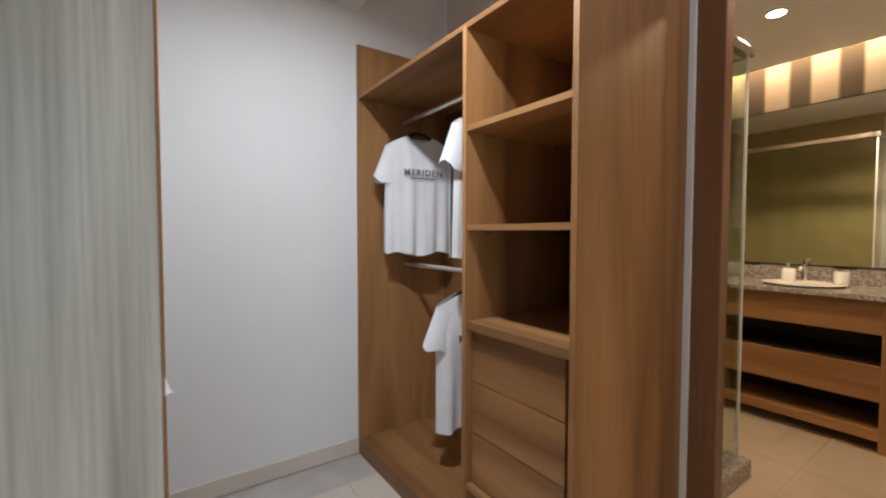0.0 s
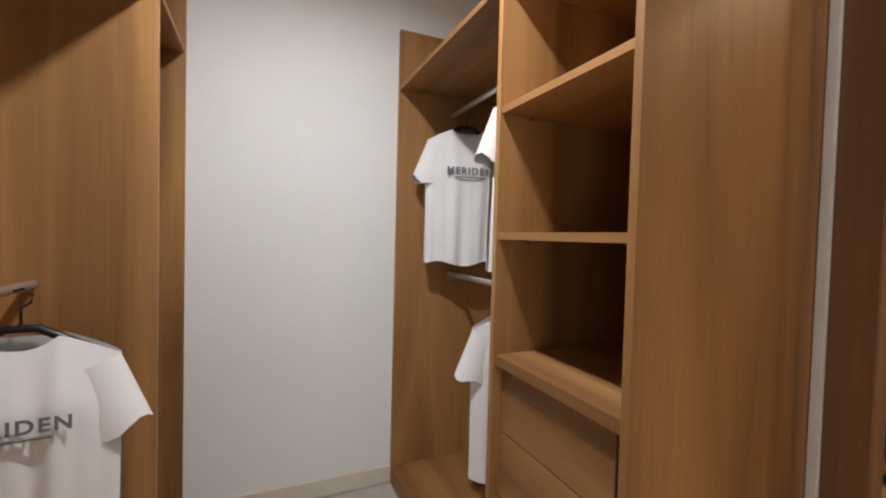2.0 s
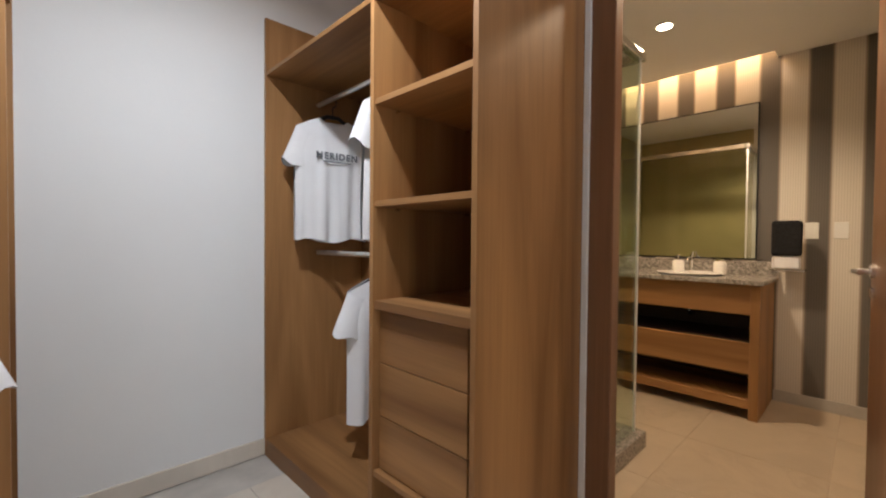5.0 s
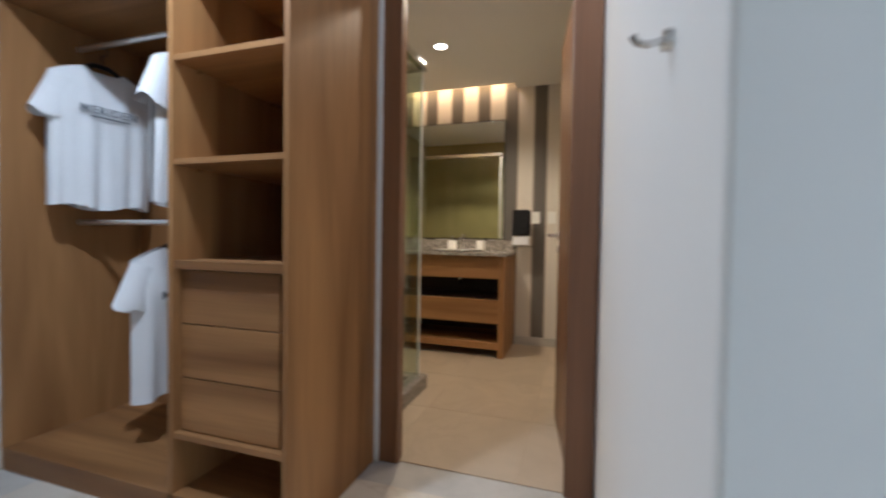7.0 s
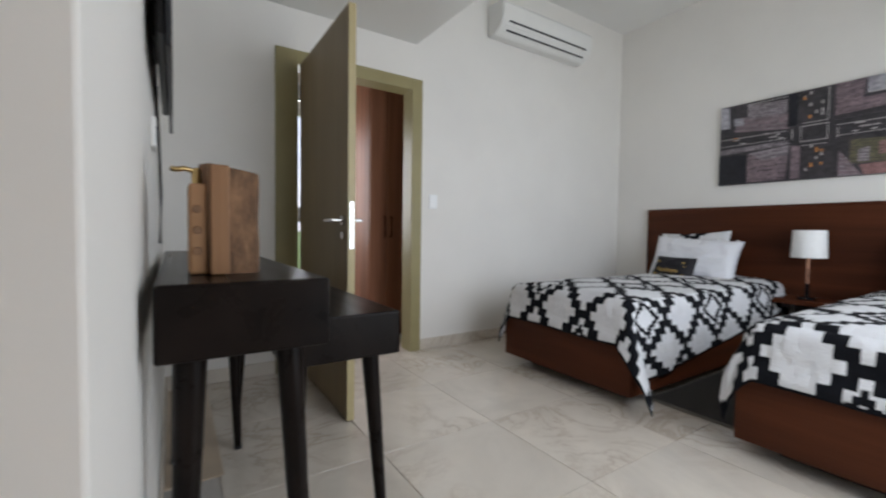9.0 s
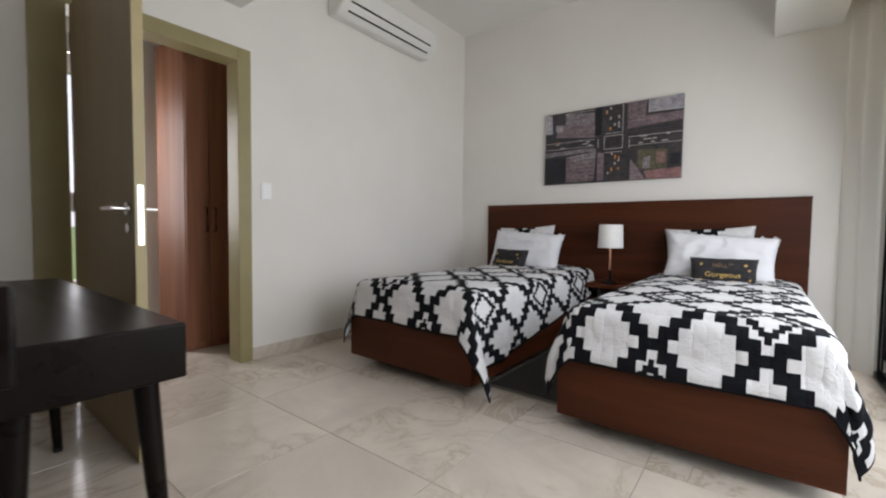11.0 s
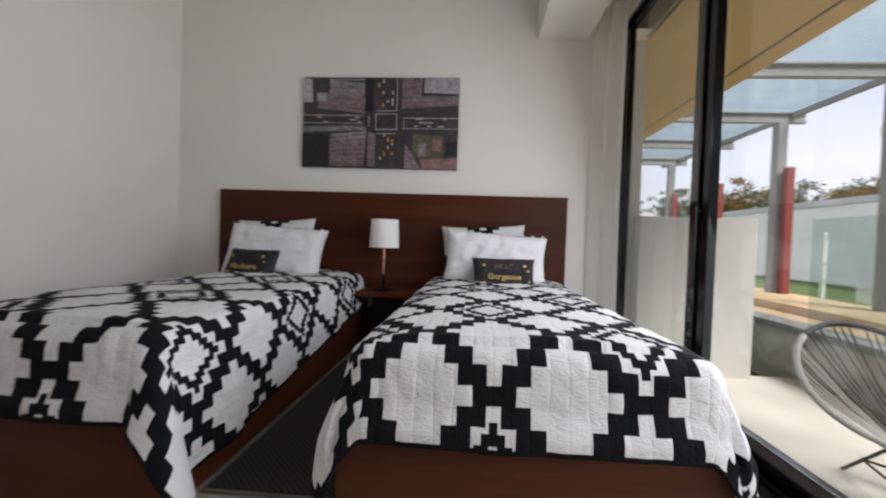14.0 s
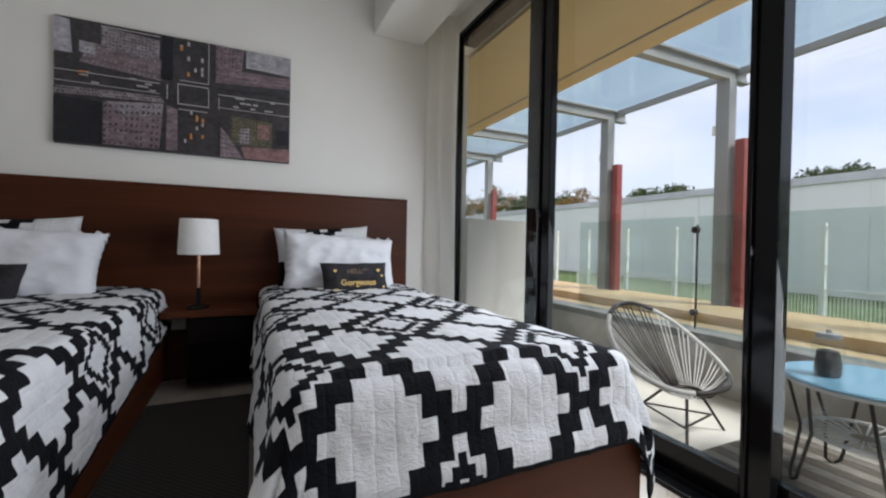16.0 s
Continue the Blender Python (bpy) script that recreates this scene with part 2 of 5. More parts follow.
def marble(name, base, vein, rough=0.16, joints=0.0):
    m, n, l, b = nodes_of(name)
    v = coords(n, l, (1, 1, 1), (0, 0, 0.6), jitter=True)
    cloud = noise_tex(n, l, v, 1.7, 6, 0.6, 0.8)
    warp = noise_tex(n, l, v, 2.2, 7, 0.62, 1.6)
    absn = n.new("ShaderNodeMath")
    absn.operation = "SUBTRACT"
    absn.inputs[1].default_value = 0.5
    l.new(warp, absn.inputs[0])
    ab = n.new("ShaderNodeMath")
    ab.operation = "ABSOLUTE"
    l.new(absn.outputs[0], ab.inputs[0])
    veins = ramp(n, l, ab.outputs[0], [(0.0, (1, 1, 1)), (0.035, (0.25, 0.25, 0.25)), (0.10, (0, 0, 0))])
    gate = ramp(n, l, noise_tex(n, l, v, 1.1, 2), [(0.45, (0, 0, 0)), (0.65, (0.62, 0.62, 0.62))])
    fac = mixc(n, l, 1.0, veins, gate, "MULTIPLY")
    body = ramp(n, l, cloud, [(0.3, sc(base, 0.84)), (0.7, sc(base, 1.08))])
    l.new(mixc(n, l, fac, body, vein), b.inputs["Base Color"])
    b.inputs["Roughness"].default_value = rough
    return m


M["marble"] = marble("veined_porcelain_tile", (0.65, 0.588, 0.505), (0.37, 0.285, 0.21))
M["bath_tile"] = marble("beige_floor_tile", (0.50, 0.40, 0.29), (0.40, 0.31, 0.22), 0.3)
M["grout"] = plain("grey_grout", (0.47, 0.44, 0.40), 0.9)
M["grout_beige"] = plain("beige_grout", (0.44, 0.35, 0.255), 0.9)
M["granite"] = plain("speckled_granite", (0.30, 0.27, 0.24), 0.2, 0, 0.7, 70, 0.03)
M["shower_tile"] = marble("golden_shower_tile", (0.42, 0.35, 0.17), (0.33, 0.27, 0.12), 0.35)


def wallpaper():
    m, n, l, b = nodes_of("striped_wallpaper")
    tc = n.new("ShaderNodeTexCoord")
    sep = n.new("ShaderNodeSeparateXYZ")
    l.new(tc.outputs["Object"], sep.inputs[0])

    def wave(period, off):
        a = n.new("ShaderNodeMath")
        a.operation = "MULTIPLY_ADD"
        a.inputs[1].default_value, a.inputs[2].default_value = 1 / period, off
        l.new(sep.outputs["Y"], a.inputs[0])
        f = n.new("ShaderNodeMath")
        f.operation = "FRACT"
        l.new(a.outputs[0], f.inputs[0])
        return f.outputs[0]
    cream, dark = (0.72, 0.67, 0.60), (0.15, 0.135, 0.12)
    big = ramp(n, l, wave(0.27, -0.267 / 0.27), [(0.0, dark), (0.36, dark), (0.40, (0.36, 0.29, 0.23)), (0.44, cream), (0.92, cream), (0.96, (0.36, 0.29, 0.23)), (0.99, dark)])
    fine = ramp(n, l, wave(0.0136, 0.0), [(0.0, (0.74, 0.72, 0.70)), (0.5, (1, 1, 1)), (0.9, (0.8, 0.78, 0.76))])
    l.new(mixc(n, l, 0.8, big, fine, "MULTIPLY"), b.inputs["Base Color"])
    b.inputs["Roughness"].default_value = 0.5
    return m


M["wallpaper"] = wallpaper()
M["wallpaper"].node_tree.nodes["Principled BSDF"].inputs["Specular IOR Level"].default_value = 0.35


def quilt_mat():
    """Stepped black lattice on white quilted cotton, drawn in the cloth's own flat coordinates (metres)."""
    m, n, l, b = nodes_of("quilt_cotton")
    uv = n.new("ShaderNodeUVMap")
    uv.uv_map = "cloth"
    sep = n.new("ShaderNodeSeparateXYZ")
    l.new(uv.outputs["UV"], sep.inputs[0])

    def op(kind, a, c=None, d=None):
        x = n.new("ShaderNodeMath")
        x.operation = kind
        for i, v in enumerate((a, c, d)):
            if v is None:
                continue
            if isinstance(v, (int, float)):
                x.inputs[i].default_value = v
            else:
                l.new(v, x.inputs[i])
        return x.outputs[0]
    C, H = 0.0373, 0.0485           # width and height of one step
    u = op("DIVIDE", sep.outputs["X"], C)
    v = op("DIVIDE", sep.outputs["Y"], H)
    u5 = op("ADD", u, 5.0)
    xm = op("ABSOLUTE", op("SUBTRACT", op("FLOORED_MODULO", u5, 10.0), 5.0))
    row = op("FLOOR", op("ADD", v, 0.5))
    rf = op("ABSOLUTE", op("SUBTRACT", op("FLOORED_MODULO", op("ADD", row, 4.0), 8.0), 4.0))
    black = op("LESS_THAN", op("ABSOLUTE", op("SUBTRACT", xm, op("SUBTRACT", 4.5, rf))), 1.0)
    # every second diamond of a column holds a smaller one of half steps
    turn = op("ADD", op("FLOOR", op("DIVIDE", u5, 10.0)), op("FLOOR", op("DIVIDE", op("ADD", row, 4.0), 8.0)))
    r2 = op("FLOOR", op("ADD", op("MULTIPLY", v, 2.0), 0.5))
    rf2 = op("ABSOLUTE", op("SUBTRACT", op("FLOORED_MODULO", op("ADD", r2, 8.0), 16.0), 8.0))
    line = op("LESS_THAN", op("ABSOLUTE", op("SUBTRACT", op("MULTIPLY", xm, 2.0), op("SUBTRACT", 4.6, rf2))), 1.0)
    ring = op("MULTIPLY", op("MULTIPLY", line, op("LESS_THAN", rf2, 5.2)), op("LESS_THAN", op("FLOORED_MODULO", turn, 2.0), 0.5))
    black = op("MAXIMUM", black, ring)
    # bound hem
    hem_uv = n.new("ShaderNodeUVMap")
    hem_uv.uv_map = "hem"
    hsep = n.new("ShaderNodeSeparateXYZ")
    l.new(hem_uv.outputs["UV"], hsep.inputs[0])
    hem = op("GREATER_THAN", op("MAXIMUM", hsep.outputs["X"], hsep.outputs["Y"]), 0.987)
    black = op("MAXIMUM", black, hem)
    fold = noise_tex(n, l, coords(n, l, (1, 1, 1)), 9, 4)
    white = ramp(n, l, fold, [(0.3, (0.65, 0.65, 0.655)), (0.7, (0.74, 0.74, 0.755))])
    l.new(mixc(n, l, black, white, (0.007, 0.0075, 0.010)), b.inputs["Base Color"])
    b.inputs["Roughness"].default_value = 0.85
    b.inputs["Specular IOR Level"].default_value = 0.12
    # stitched channels one step apart, with the cloth crinkled between them
    sway = op("MULTIPLY", noise_tex(n, l, uv.outputs["UV"], 9, 2), 0.016)
    ch = op("ABSOLUTE", op("SUBTRACT", op("FRACT", op("DIVIDE", op("ADD", sep.outputs["X"], sway), 1.3 * C)), 0.5))
    chan = op("MULTIPLY", op("POWER", op("MULTIPLY", ch, 2.0), 6.0), op("ADD", op("MULTIPLY", noise_tex(n, l, uv.outputs["UV"], 13, 2), 1.2), 0.1))
    mp = n.new("ShaderNodeMapping")
    mp.inputs["Scale"].default_value = (1.0, 2.2, 1.0)
    l.new(uv.outputs["UV"], mp.inputs["Vector"])
    crinkle = op("ABSOLUTE", op("SUBTRACT", noise_tex(n, l, mp.outputs["Vector"], 24, 3, 0.6, 0.8), 0.5))
    tot = op("SUBTRACT", op("ADD", op("MULTIPLY", crinkle, 2.0), op("MULTIPLY", noise_tex(n, l, uv.outputs["UV"], 60, 3), 0.3)), op("MULTIPLY", chan, 0.45))
    bump(n, l, b, tot, 0.5, 0.010)
    return m


M["quilt"] = quilt_mat()


def rug_mat():
    m, n, l, b = nodes_of("dark_woven_rug")
    v = coords(n, l, (1, 1, 1))
    ck = n.new("ShaderNodeTexChecker")
    ck.inputs["Scale"].default_value = 80
    ck.inputs["Color1"].default_value = (0.022, 0.019, 0.017, 1)
    ck.inputs["Color2"].default_value = (0.060, 0.054, 0.048, 1)
    l.new(v, ck.inputs["Vector"])
    l.new(ck.outputs["Color"], b.inputs["Base Color"])
    b.inputs["Roughness"].default_value = 0.95
    bump(n, l, b, ck.outputs["Fac"], 0.5, 0.004)
    return m


M["rug"] = rug_mat()
M["rug_edge"] = plain("rug_border", (0.20, 0.18, 0.15), 0.9, 0, 0.15, 30, 0.5, 300)


def art_block(name, col, tint, scale, aspect=(1, 1, 1)):
    m, n, l, b = nodes_of(name)
    v = coords(n, l, aspect)
    f = noise_tex(n, l, v, scale, 6, 0.7, 0.4)
    k = noise_tex(n, l, v, scale * 4, 3, 0.7)
    c = ramp(n, l, f, [(0.3, col), (0.68, tint)])
    d = ramp(n, l, k, [(0.35, (0.45, 0.45, 0.45)), (0.65, (1.2, 1.2, 1.2))])
    l.new(mixc(n, l, 0.7, c, d, "MULTIPLY"), b.inputs["Base Color"])
    b.inputs["Roughness"].default_value = 0.4
    return m


M["art_dark"] = art_block("print_asphalt", (0.026, 0.023, 0.027), (0.070, 0.062, 0.068), 9)
M["art_mauve"] = art_block("print_mauve_stone", (0.11, 0.080, 0.092), (0.33, 0.245, 0.265), 12, (1, 1, 3))
M["art_pale"] = art_block("print_pale_roof", (0.28, 0.27, 0.30), (0.50, 0.48, 0.52), 7)
M["art_green"] = art_block("print_green", (0.05, 0.06, 0.03), (0.20, 0.17, 0.10), 22)
M["art_rust"] = art_block("print_rust", (0.20, 0.10, 0.10), (0.36, 0.20, 0.19), 9)
M["art_line"] = plain("print_white_line", (0.46, 0.43, 0.42), 0.4, 0, 0.15, 80, 0)
M["art_orange"] = plain("print_orange", (0.62, 0.25, 0.06), 0.4, 0, 0.2, 80, 0)


def sheer():
    m, n, l, b = nodes_of("sheer_curtain")
    b.inputs["Base Color"].default_value = (0.92, 0.905, 0.87, 1)
    b.inputs["Roughness"].default_value = 0.9
    t = n.new("ShaderNodeBsdfTranslucent")
    t.inputs["Color"].default_value = (0.94, 0.925, 0.88, 1)
    mx = n.new("ShaderNodeMixShader")
    mx.inputs[0].default_value = 0.6
    l.new(b.outputs[0], mx.inputs[1])
    l.new(t.outputs[0], mx.inputs[2])
    l.new(mx.outputs[0], n["Material Output"].inputs["Surface"])
    bump(n, l, b, noise_tex(n, l, coords(n, l, (1, 1, 0.3)), 160, 2), 0.15, 0.002)
    return m


M["sheer"] = sheer()


def ground_mat(name, a, c, scale):
    m, n, l, b = nodes_of(name)
    v = coords(n, l)
    f = noise_tex(n, l, v, scale, 8, 0.7)
    l.new(ramp(n, l, f, [(0.3, a), (0.7, c)]), b.inputs["Base Color"])
    b.inputs["Roughness"].default_value = 0.95
    bump(n, l, b, f, 0.6, 0.05)
    return m


M["grass"] = ground_mat("lawn", (0.045, 0.085, 0.02), (0.12, 0.17, 0.05), 6)
M["leaf"] = ground_mat("tree_leaf", (0.025, 0.05, 0.014), (0.09, 0.115, 0.035), 3)
M["bark"] = wood("tree_bark", (0.06, 0.045, 0.03), (0.14, 0.11, 0.08), "z", 0.9)
M["log"] = wood("split_log_face", (0.20, 0.09, 0.035), (0.44, 0.24, 0.11), "z", 0.6, bumpy=0.4)
M["log_bark"] = art_block("log_bark", (0.09, 0.045, 0.022), (0.28, 0.15, 0.075), 14, (1, 1, 0.45))
M["log_bark"].node_tree.nodes["Principled BSDF"].inputs["Roughness"].default_value = 0.8
M["fall_leaf"] = ground_mat("autumn_leaf", (0.10, 0.075, 0.02), (0.30, 0.17, 0.05), 3)

# ---------------- building helpers ----------------


def bx(bm, x0, x1, y0, y1, z0, z1, bevel=0.0):
    r = bmesh.ops.create_cube(bm, size=1.0)
    vs = r["verts"]
    for v in vs:
        v.co = Vector(((x0 + x1) / 2 + v.co.x * abs(x1 - x0), (y0 + y1) / 2 + v.co.y * abs(y1 - y0), (z0 + z1) / 2 + v.co.z * abs(z1 - z0)))
    if bevel:
        es = list({e for v in vs for e in v.link_edges})
        bmesh.ops.bevel(bm, geom=es, offset=bevel, segments=2, affect="EDGES", profile=0.5)
    return bm


def box(x0, x1, y0, y1, z0, z1, bevel=0.0):
    return bx(bmesh.new(), x0, x1, y0, y1, z0, z1, bevel)


def rod(bm, p, q, r0, r1=None, seg=12):
    p, q = Vector(p), Vector(q)
    r1 = r0 if r1 is None else r1
    m = Matrix.Translation((p + q) / 2) @ (q - p).to_track_quat("Z", "Y").to_matrix().to_4x4()
    bmesh.ops.create_cone(bm, cap_ends=True, segments=seg, radius1=r0, radius2=r1, depth=(q - p).length, matrix=m)
    return bm


def tube(bm, pts, r, seg=8):
    """A round bar bent through the points."""
    pts = [Vector(p) for p in pts]
    rings = []
    for k, p in enumerate(pts):
        d = (pts[min(k + 1, len(pts) - 1)] - pts[max(k - 1, 0)]).normalized()
        q = d.to_track_quat("Z", "Y")
        rings.append([bm.verts.new(p + q @ Vector((r * math.cos(a), r * math.sin(a), 0))) for a in (2 * math.pi * s / seg for s in range(seg))])
    for a, c in zip(rings, rings[1:]):
        for s in range(seg):
            bm.faces.new((a[s], a[(s + 1) % seg], c[(s + 1) % seg], c[s]))
    bm.faces.new(rings[0][::-1])
    bm.faces.new(rings[-1])
    return bm


def lathe(bm, profile, cx, cy, seg=28):
    rings = [[bm.verts.new((cx + r * math.cos(2 * math.pi * s / seg), cy + r * math.sin(2 * math.pi * s / seg), z)) for s in range(seg)] for r, z in profile]
    for a, c in zip(rings, rings[1:]):
        for s in range(seg):
            bm.faces.new((a[s], a[(s + 1) % seg], c[(s + 1) % seg], c[s]))
    bm.faces.new(rings[0][::-1])
    bm.faces.new(rings[-1])
    return bm


def mesh_of(name, bm, material, smooth=None):
    me = bpy.data.meshes.new(name)
    bmesh.ops.recalc_face_normals(bm, faces=bm.faces)
    bm.to_mesh(me)
    bm.free()
    me.materials.append(material)
    if smooth is not None:
        for p in me.polygons:
            p.use_smooth = True
        if smooth < 3:
            me.set_sharp_from_angle(angle=smooth)
    return me


def part(name, bm, material, parent, label="", smooth=None):
    ob = new(name, mesh_of(name, bm, material, smooth))
    ob.parent = parent
    if label:
        tagged(ob, label)
    return ob


def thing(name, label, category, group="", loc=(0, 0, 0)):
    ob = new(name)
    ob.location = loc
    return tagged(ob, label, category, group)


def solid(name, bm, material, label, category, group="", kind="", smooth=None):
    return tagged(new(name, mesh_of(name, bm, material, smooth)), label, category, group, kind)


def setting(name, bm, material, label, category):
    return solid(name, bm, material, label, category, kind="structure")


# ---------------- the shell ----------------
XW, XD, YH, YT = -0.66, 2.80, -4.48, -0.212   # window side, door side, head wall, desk wall
ZC, ZS = 3.17, 2.40                            # high ceiling, low ceiling

setting("wall_head", box(-0.72, XD + 0.12, YH - 0.14, YH, -0.1, ZC + 0.1), M["wall"], "cream painted plaster wall behind the beds", "wall")
bm = box(XD, XD + 0.12, YH, -1.86, -0.1, ZC + 0.1)
bx(bm, XD, XD + 0.12, -0.86, YT + 0.1, -0.1, 2.6)
bx(bm, XD, XD + 0.12, -1.86, -0.86, 2.08, 2.6)
setting("wall_door", bm, M["wall"], "pale painted plaster wall with the entrance door", "wall")
setting("wall_desk", box(0.278, XD + 0.12, YT, -0.119, -0.1, ZS + 0.1, 0.004), M["wall"], "cream partition wall behind the black desk", "wall")
setting("wall_closet_end", box(-0.9, 1.75, 2.25, 2.37, -0.1, 2.9), M["white_wall"], "white painted wall at the end of the closet", "wall")
bm = box(-0.90, -0.78, 0.15, 2.25, -0.1, 2.9)
bx(bm, -0.90, -0.66, -0.91, 0.15, -0.1, 2.49)
setting("wall_vestibule", bm, M["wall"], "white painted wall behind the open wardrobe", "wall")
bm = box(-0.90, XW, YH - 0.14, 0.15, 2.49, ZC + 0.1)
setting("wall_window_head", bm, M["wall"], "painted lintel above the sliding glass doors", "wall")
# wall between closet and bathroom, with the bathroom's doorway
bm = box(1.67, 1.78, 0.79, 2.25, -0.1, 2.9)
bx(bm, 1.67, 1.78, -0.115, 0.79, 2.16, 2.9)
setting("wall_bath_door", bm, M["wall"], "painted wall above the bathroom doorway", "wall")
setting("wall_bath_side", box(1.78, 4.10, -0.16, -0.118, -0.1, 2.6), M["wallpaper"], "striped wallpaper wall beside the bathroom door", "wall")
setting("wall_bath_mirror", box(3.985, 4.10, -0.118, 2.37, -0.1, 2.75), M["wallpaper"], "bathroom wall with brown and cream striped wallpaper", "wall")
setting("wall_bath_far", box(1.75, 4.10, 2.25, 2.37, -0.1, 2.75), M["shower_tile"], "golden beige tiled shower wall", "wall")
setting("wall_shower_back", box(1.785, 1.80, 1.02, 2.25, 0, 2.45), M["shower_tile"], "golden beige tiled shower wall", "wall")

bm = box(-0.04, XD + 0.12, YH - 0.14, -1.86, ZC, ZC + 0.1)
setting("ceiling_high", bm, M["ceiling"], "high cream painted bedroom ceiling", "ceiling")
bm = box(-0.9, XD + 0.12, -1.86, -0.115, ZS, ZC + 0.1)
bx(bm, -0.9, 1.08, -0.115, 2.25, ZS + 0.02, 2.9)
setting("ceiling_low", bm, M["ceiling"], "lowered cream painted ceiling over the entrance side", "ceiling")
setting("ceiling_window_bulkhead", box(-0.42, -0.04, YH, -1.86, 2.41, ZC + 0.1, 0.003), M["ceiling"], "cream bulkhead above the curtain", "ceiling")
setting("ceiling_closet", box(1.08, 1.66, 0.75, 2.25, 2.78, 2.9), M["ceiling"], "ceiling above the wardrobe", "ceiling")
setting("ceiling_pocket", box(-0.66, -0.42, YH, -1.86, 2.62, 2.7), M["ceiling"], "ceiling of the curtain pocket", "ceiling")
bm = box(1.78, 3.86, -0.118, 2.25, 2.435, 2.56)
bx(bm, 3.86, 3.985, -0.118, 0.55, 2.435, 2.56)
bx(bm, 3.86, 3.985, 0.55, 2.25, 2.62, 2.7)
setting("ceiling_bath", bm, M["ceiling"], "beige painted bathroom ceiling with a light cove", "ceiling")

# ---------------- doors ----------------


def lever(side, parent, x, y, z, toward):
    """A lever handle on a round rose; toward = which way along x the lever points, side = which face of the leaf."""
    bm = bmesh.new()
    rod(bm, (x, y, z), (x, y + side * 0.012, z), 0.025, seg=20)
    rod(bm, (x, y + side * 0.012, z), (x, y + side * 0.055, z), 0.009)
    tube(bm, [(x, y + side * 0.052, z), (x + toward * 0.02, y + side * 0.056, z), (x + toward * 0.125, y + side * 0.054, z)], 0.009)
    part("lever_handle", bm, M["chrome"], parent, "chrome lever handle", 0.6)
    bm = bmesh.new()
    rod(bm, (x, y, z - 0.075), (x, y + side * 0.01, z - 0.075), 0.019, seg=18)
    part("key_rose", bm, M["chrome"], parent, smooth=0.6)


# bedroom door: frame in the opening, leaf swung into the room at a right angle
bm = box(XD - 0.022, XD + 0.13, -1.91, -1.82, 0, 2.13, 0.004)
bx(bm, XD - 0.022, XD + 0.13, -0.962, -0.82, 0, 2.13, 0.004)
bx(bm, XD - 0.022, XD + 0.13, -1.82, -0.962, 2.04, 2.13, 0.004)
frame_1 = setting("door_1", bm, M["door_frame"], "olive painted door frame with an open taupe door", "door")
part("door_leaf", box(1.868, 2.7735, -1.008, -0.972, 0.008, 2.035, 0.002), M["door_paint"], frame_1, "taupe laminate door leaf standing open")
part("leaf_edge", box(1.864, 1.8677, -1.0085, -0.9715, 0.008, 2.036), M["door_edge"], frame_1, "pale olive door edge")
part("lock_plate", box(1.8605, 1.8638, -1.000, -0.980, 0.86, 1.09), M["chrome"], frame_1, "steel lock plate")
lever(-1, frame_1, 1.925, -1.008, 1.0, 1)
lever(1, frame_1, 1.925, -0.972, 1.0, 1)
for hz in (0.25, 1.05, 1.85):
    bm = bmesh.new()
    rod(bm, (2.771, -0.967, hz - 0.05), (2.771, -0.967, hz + 0.05), 0.007)
    part("hinge", bm, M["chrome"], frame_1, smooth=0.6)

# bathroom door: walnut frame, leaf open against the side wall
bm = box(1.660, 1.718, 0.696, 0.788, 0, 2.16, 0.004)
bx(bm, 1.660, 1.718, -0.114, -0.006, 0, 2.16, 0.004)
bx(bm, 1.660, 1.718, -0.006, 0.696, 2.06, 2.16, 0.004)
frame_2 = setting("door_2", bm, M["walnut"], "walnut brown bathroom door frame with an open door", "door")
part("door_leaf", box(1.735, 2.42, -0.062, -0.022, 0.008, 2.05, 0.002), M["walnut"], frame_2, "walnut door leaf standing open")
lever(1, frame_2, 2.36, -0.022, 1.02, -1)
swing = pose(1.735, -0.042, 0, 0, 0, 7.5) @ pose(-1.735, 0.042, 0)
for piece in frame_2.children:
    piece.matrix_local = swing

# ---------------- hall behind the bedroom door ----------------
setting("wall_hall_end", box(2.92, 4.3, -3.4, -3.3, -0.1, 2.6), M["wall"], "plain hall wall", "wall")
bm = box(4.2, 4.3, -3.3, -1.45, -0.1, 2.6)
bx(bm, 4.2, 4.3, -1.05, -0.2, -0.1, 2.6)
bx(bm, 4.2, 4.3, -1.45, -1.05, 2.1, 2.6)
bx(bm, 4.2, 4.3, -1.45, -1.05, -0.1, 0.5)
setting("wall_hall_far", bm, M["wall"], "plain hall wall with a bright opening", "wall")
setting("wall_hall_north", box(2.92, 4.3, -0.3, -0.2, -0.1, 2.6), M["wall"], "plain hall wall", "wall")
setting("ceiling_hall", box(2.92, 4.3, -3.4, -0.16, 2.5, 2.6), M["ceiling"], "plain hall ceiling", "ceiling")
hall_cab = thing("hall_cupboard", "tall reddish brown wooden hall cupboard with two doors", "cupboard")
part("carcass", box(3.34, 3.86, -3.29, -1.70, 0.004, 2.35), M["cupboard"], hall_cab)
for y0, y1, hy in ((-1.862, -1.705, -1.835), (-2.30, -1.868, -1.895)):
    leaf = part("cupboard_door", box(3.318, 3.339, y0, y1, 0.06, 2.33, 0.002), M["cupboard"], hall_cab, "flat red brown cupboard door")
    bm = bmesh.new()
    tube(bm, [(3.318, hy, 0.90), (3.285, hy, 0.905), (3.285, hy, 1.075), (3.318, hy, 1.08)], 0.006)
    part("bar_handle", bm, M["black_metal"], leaf, "black bar handle", 0.8)

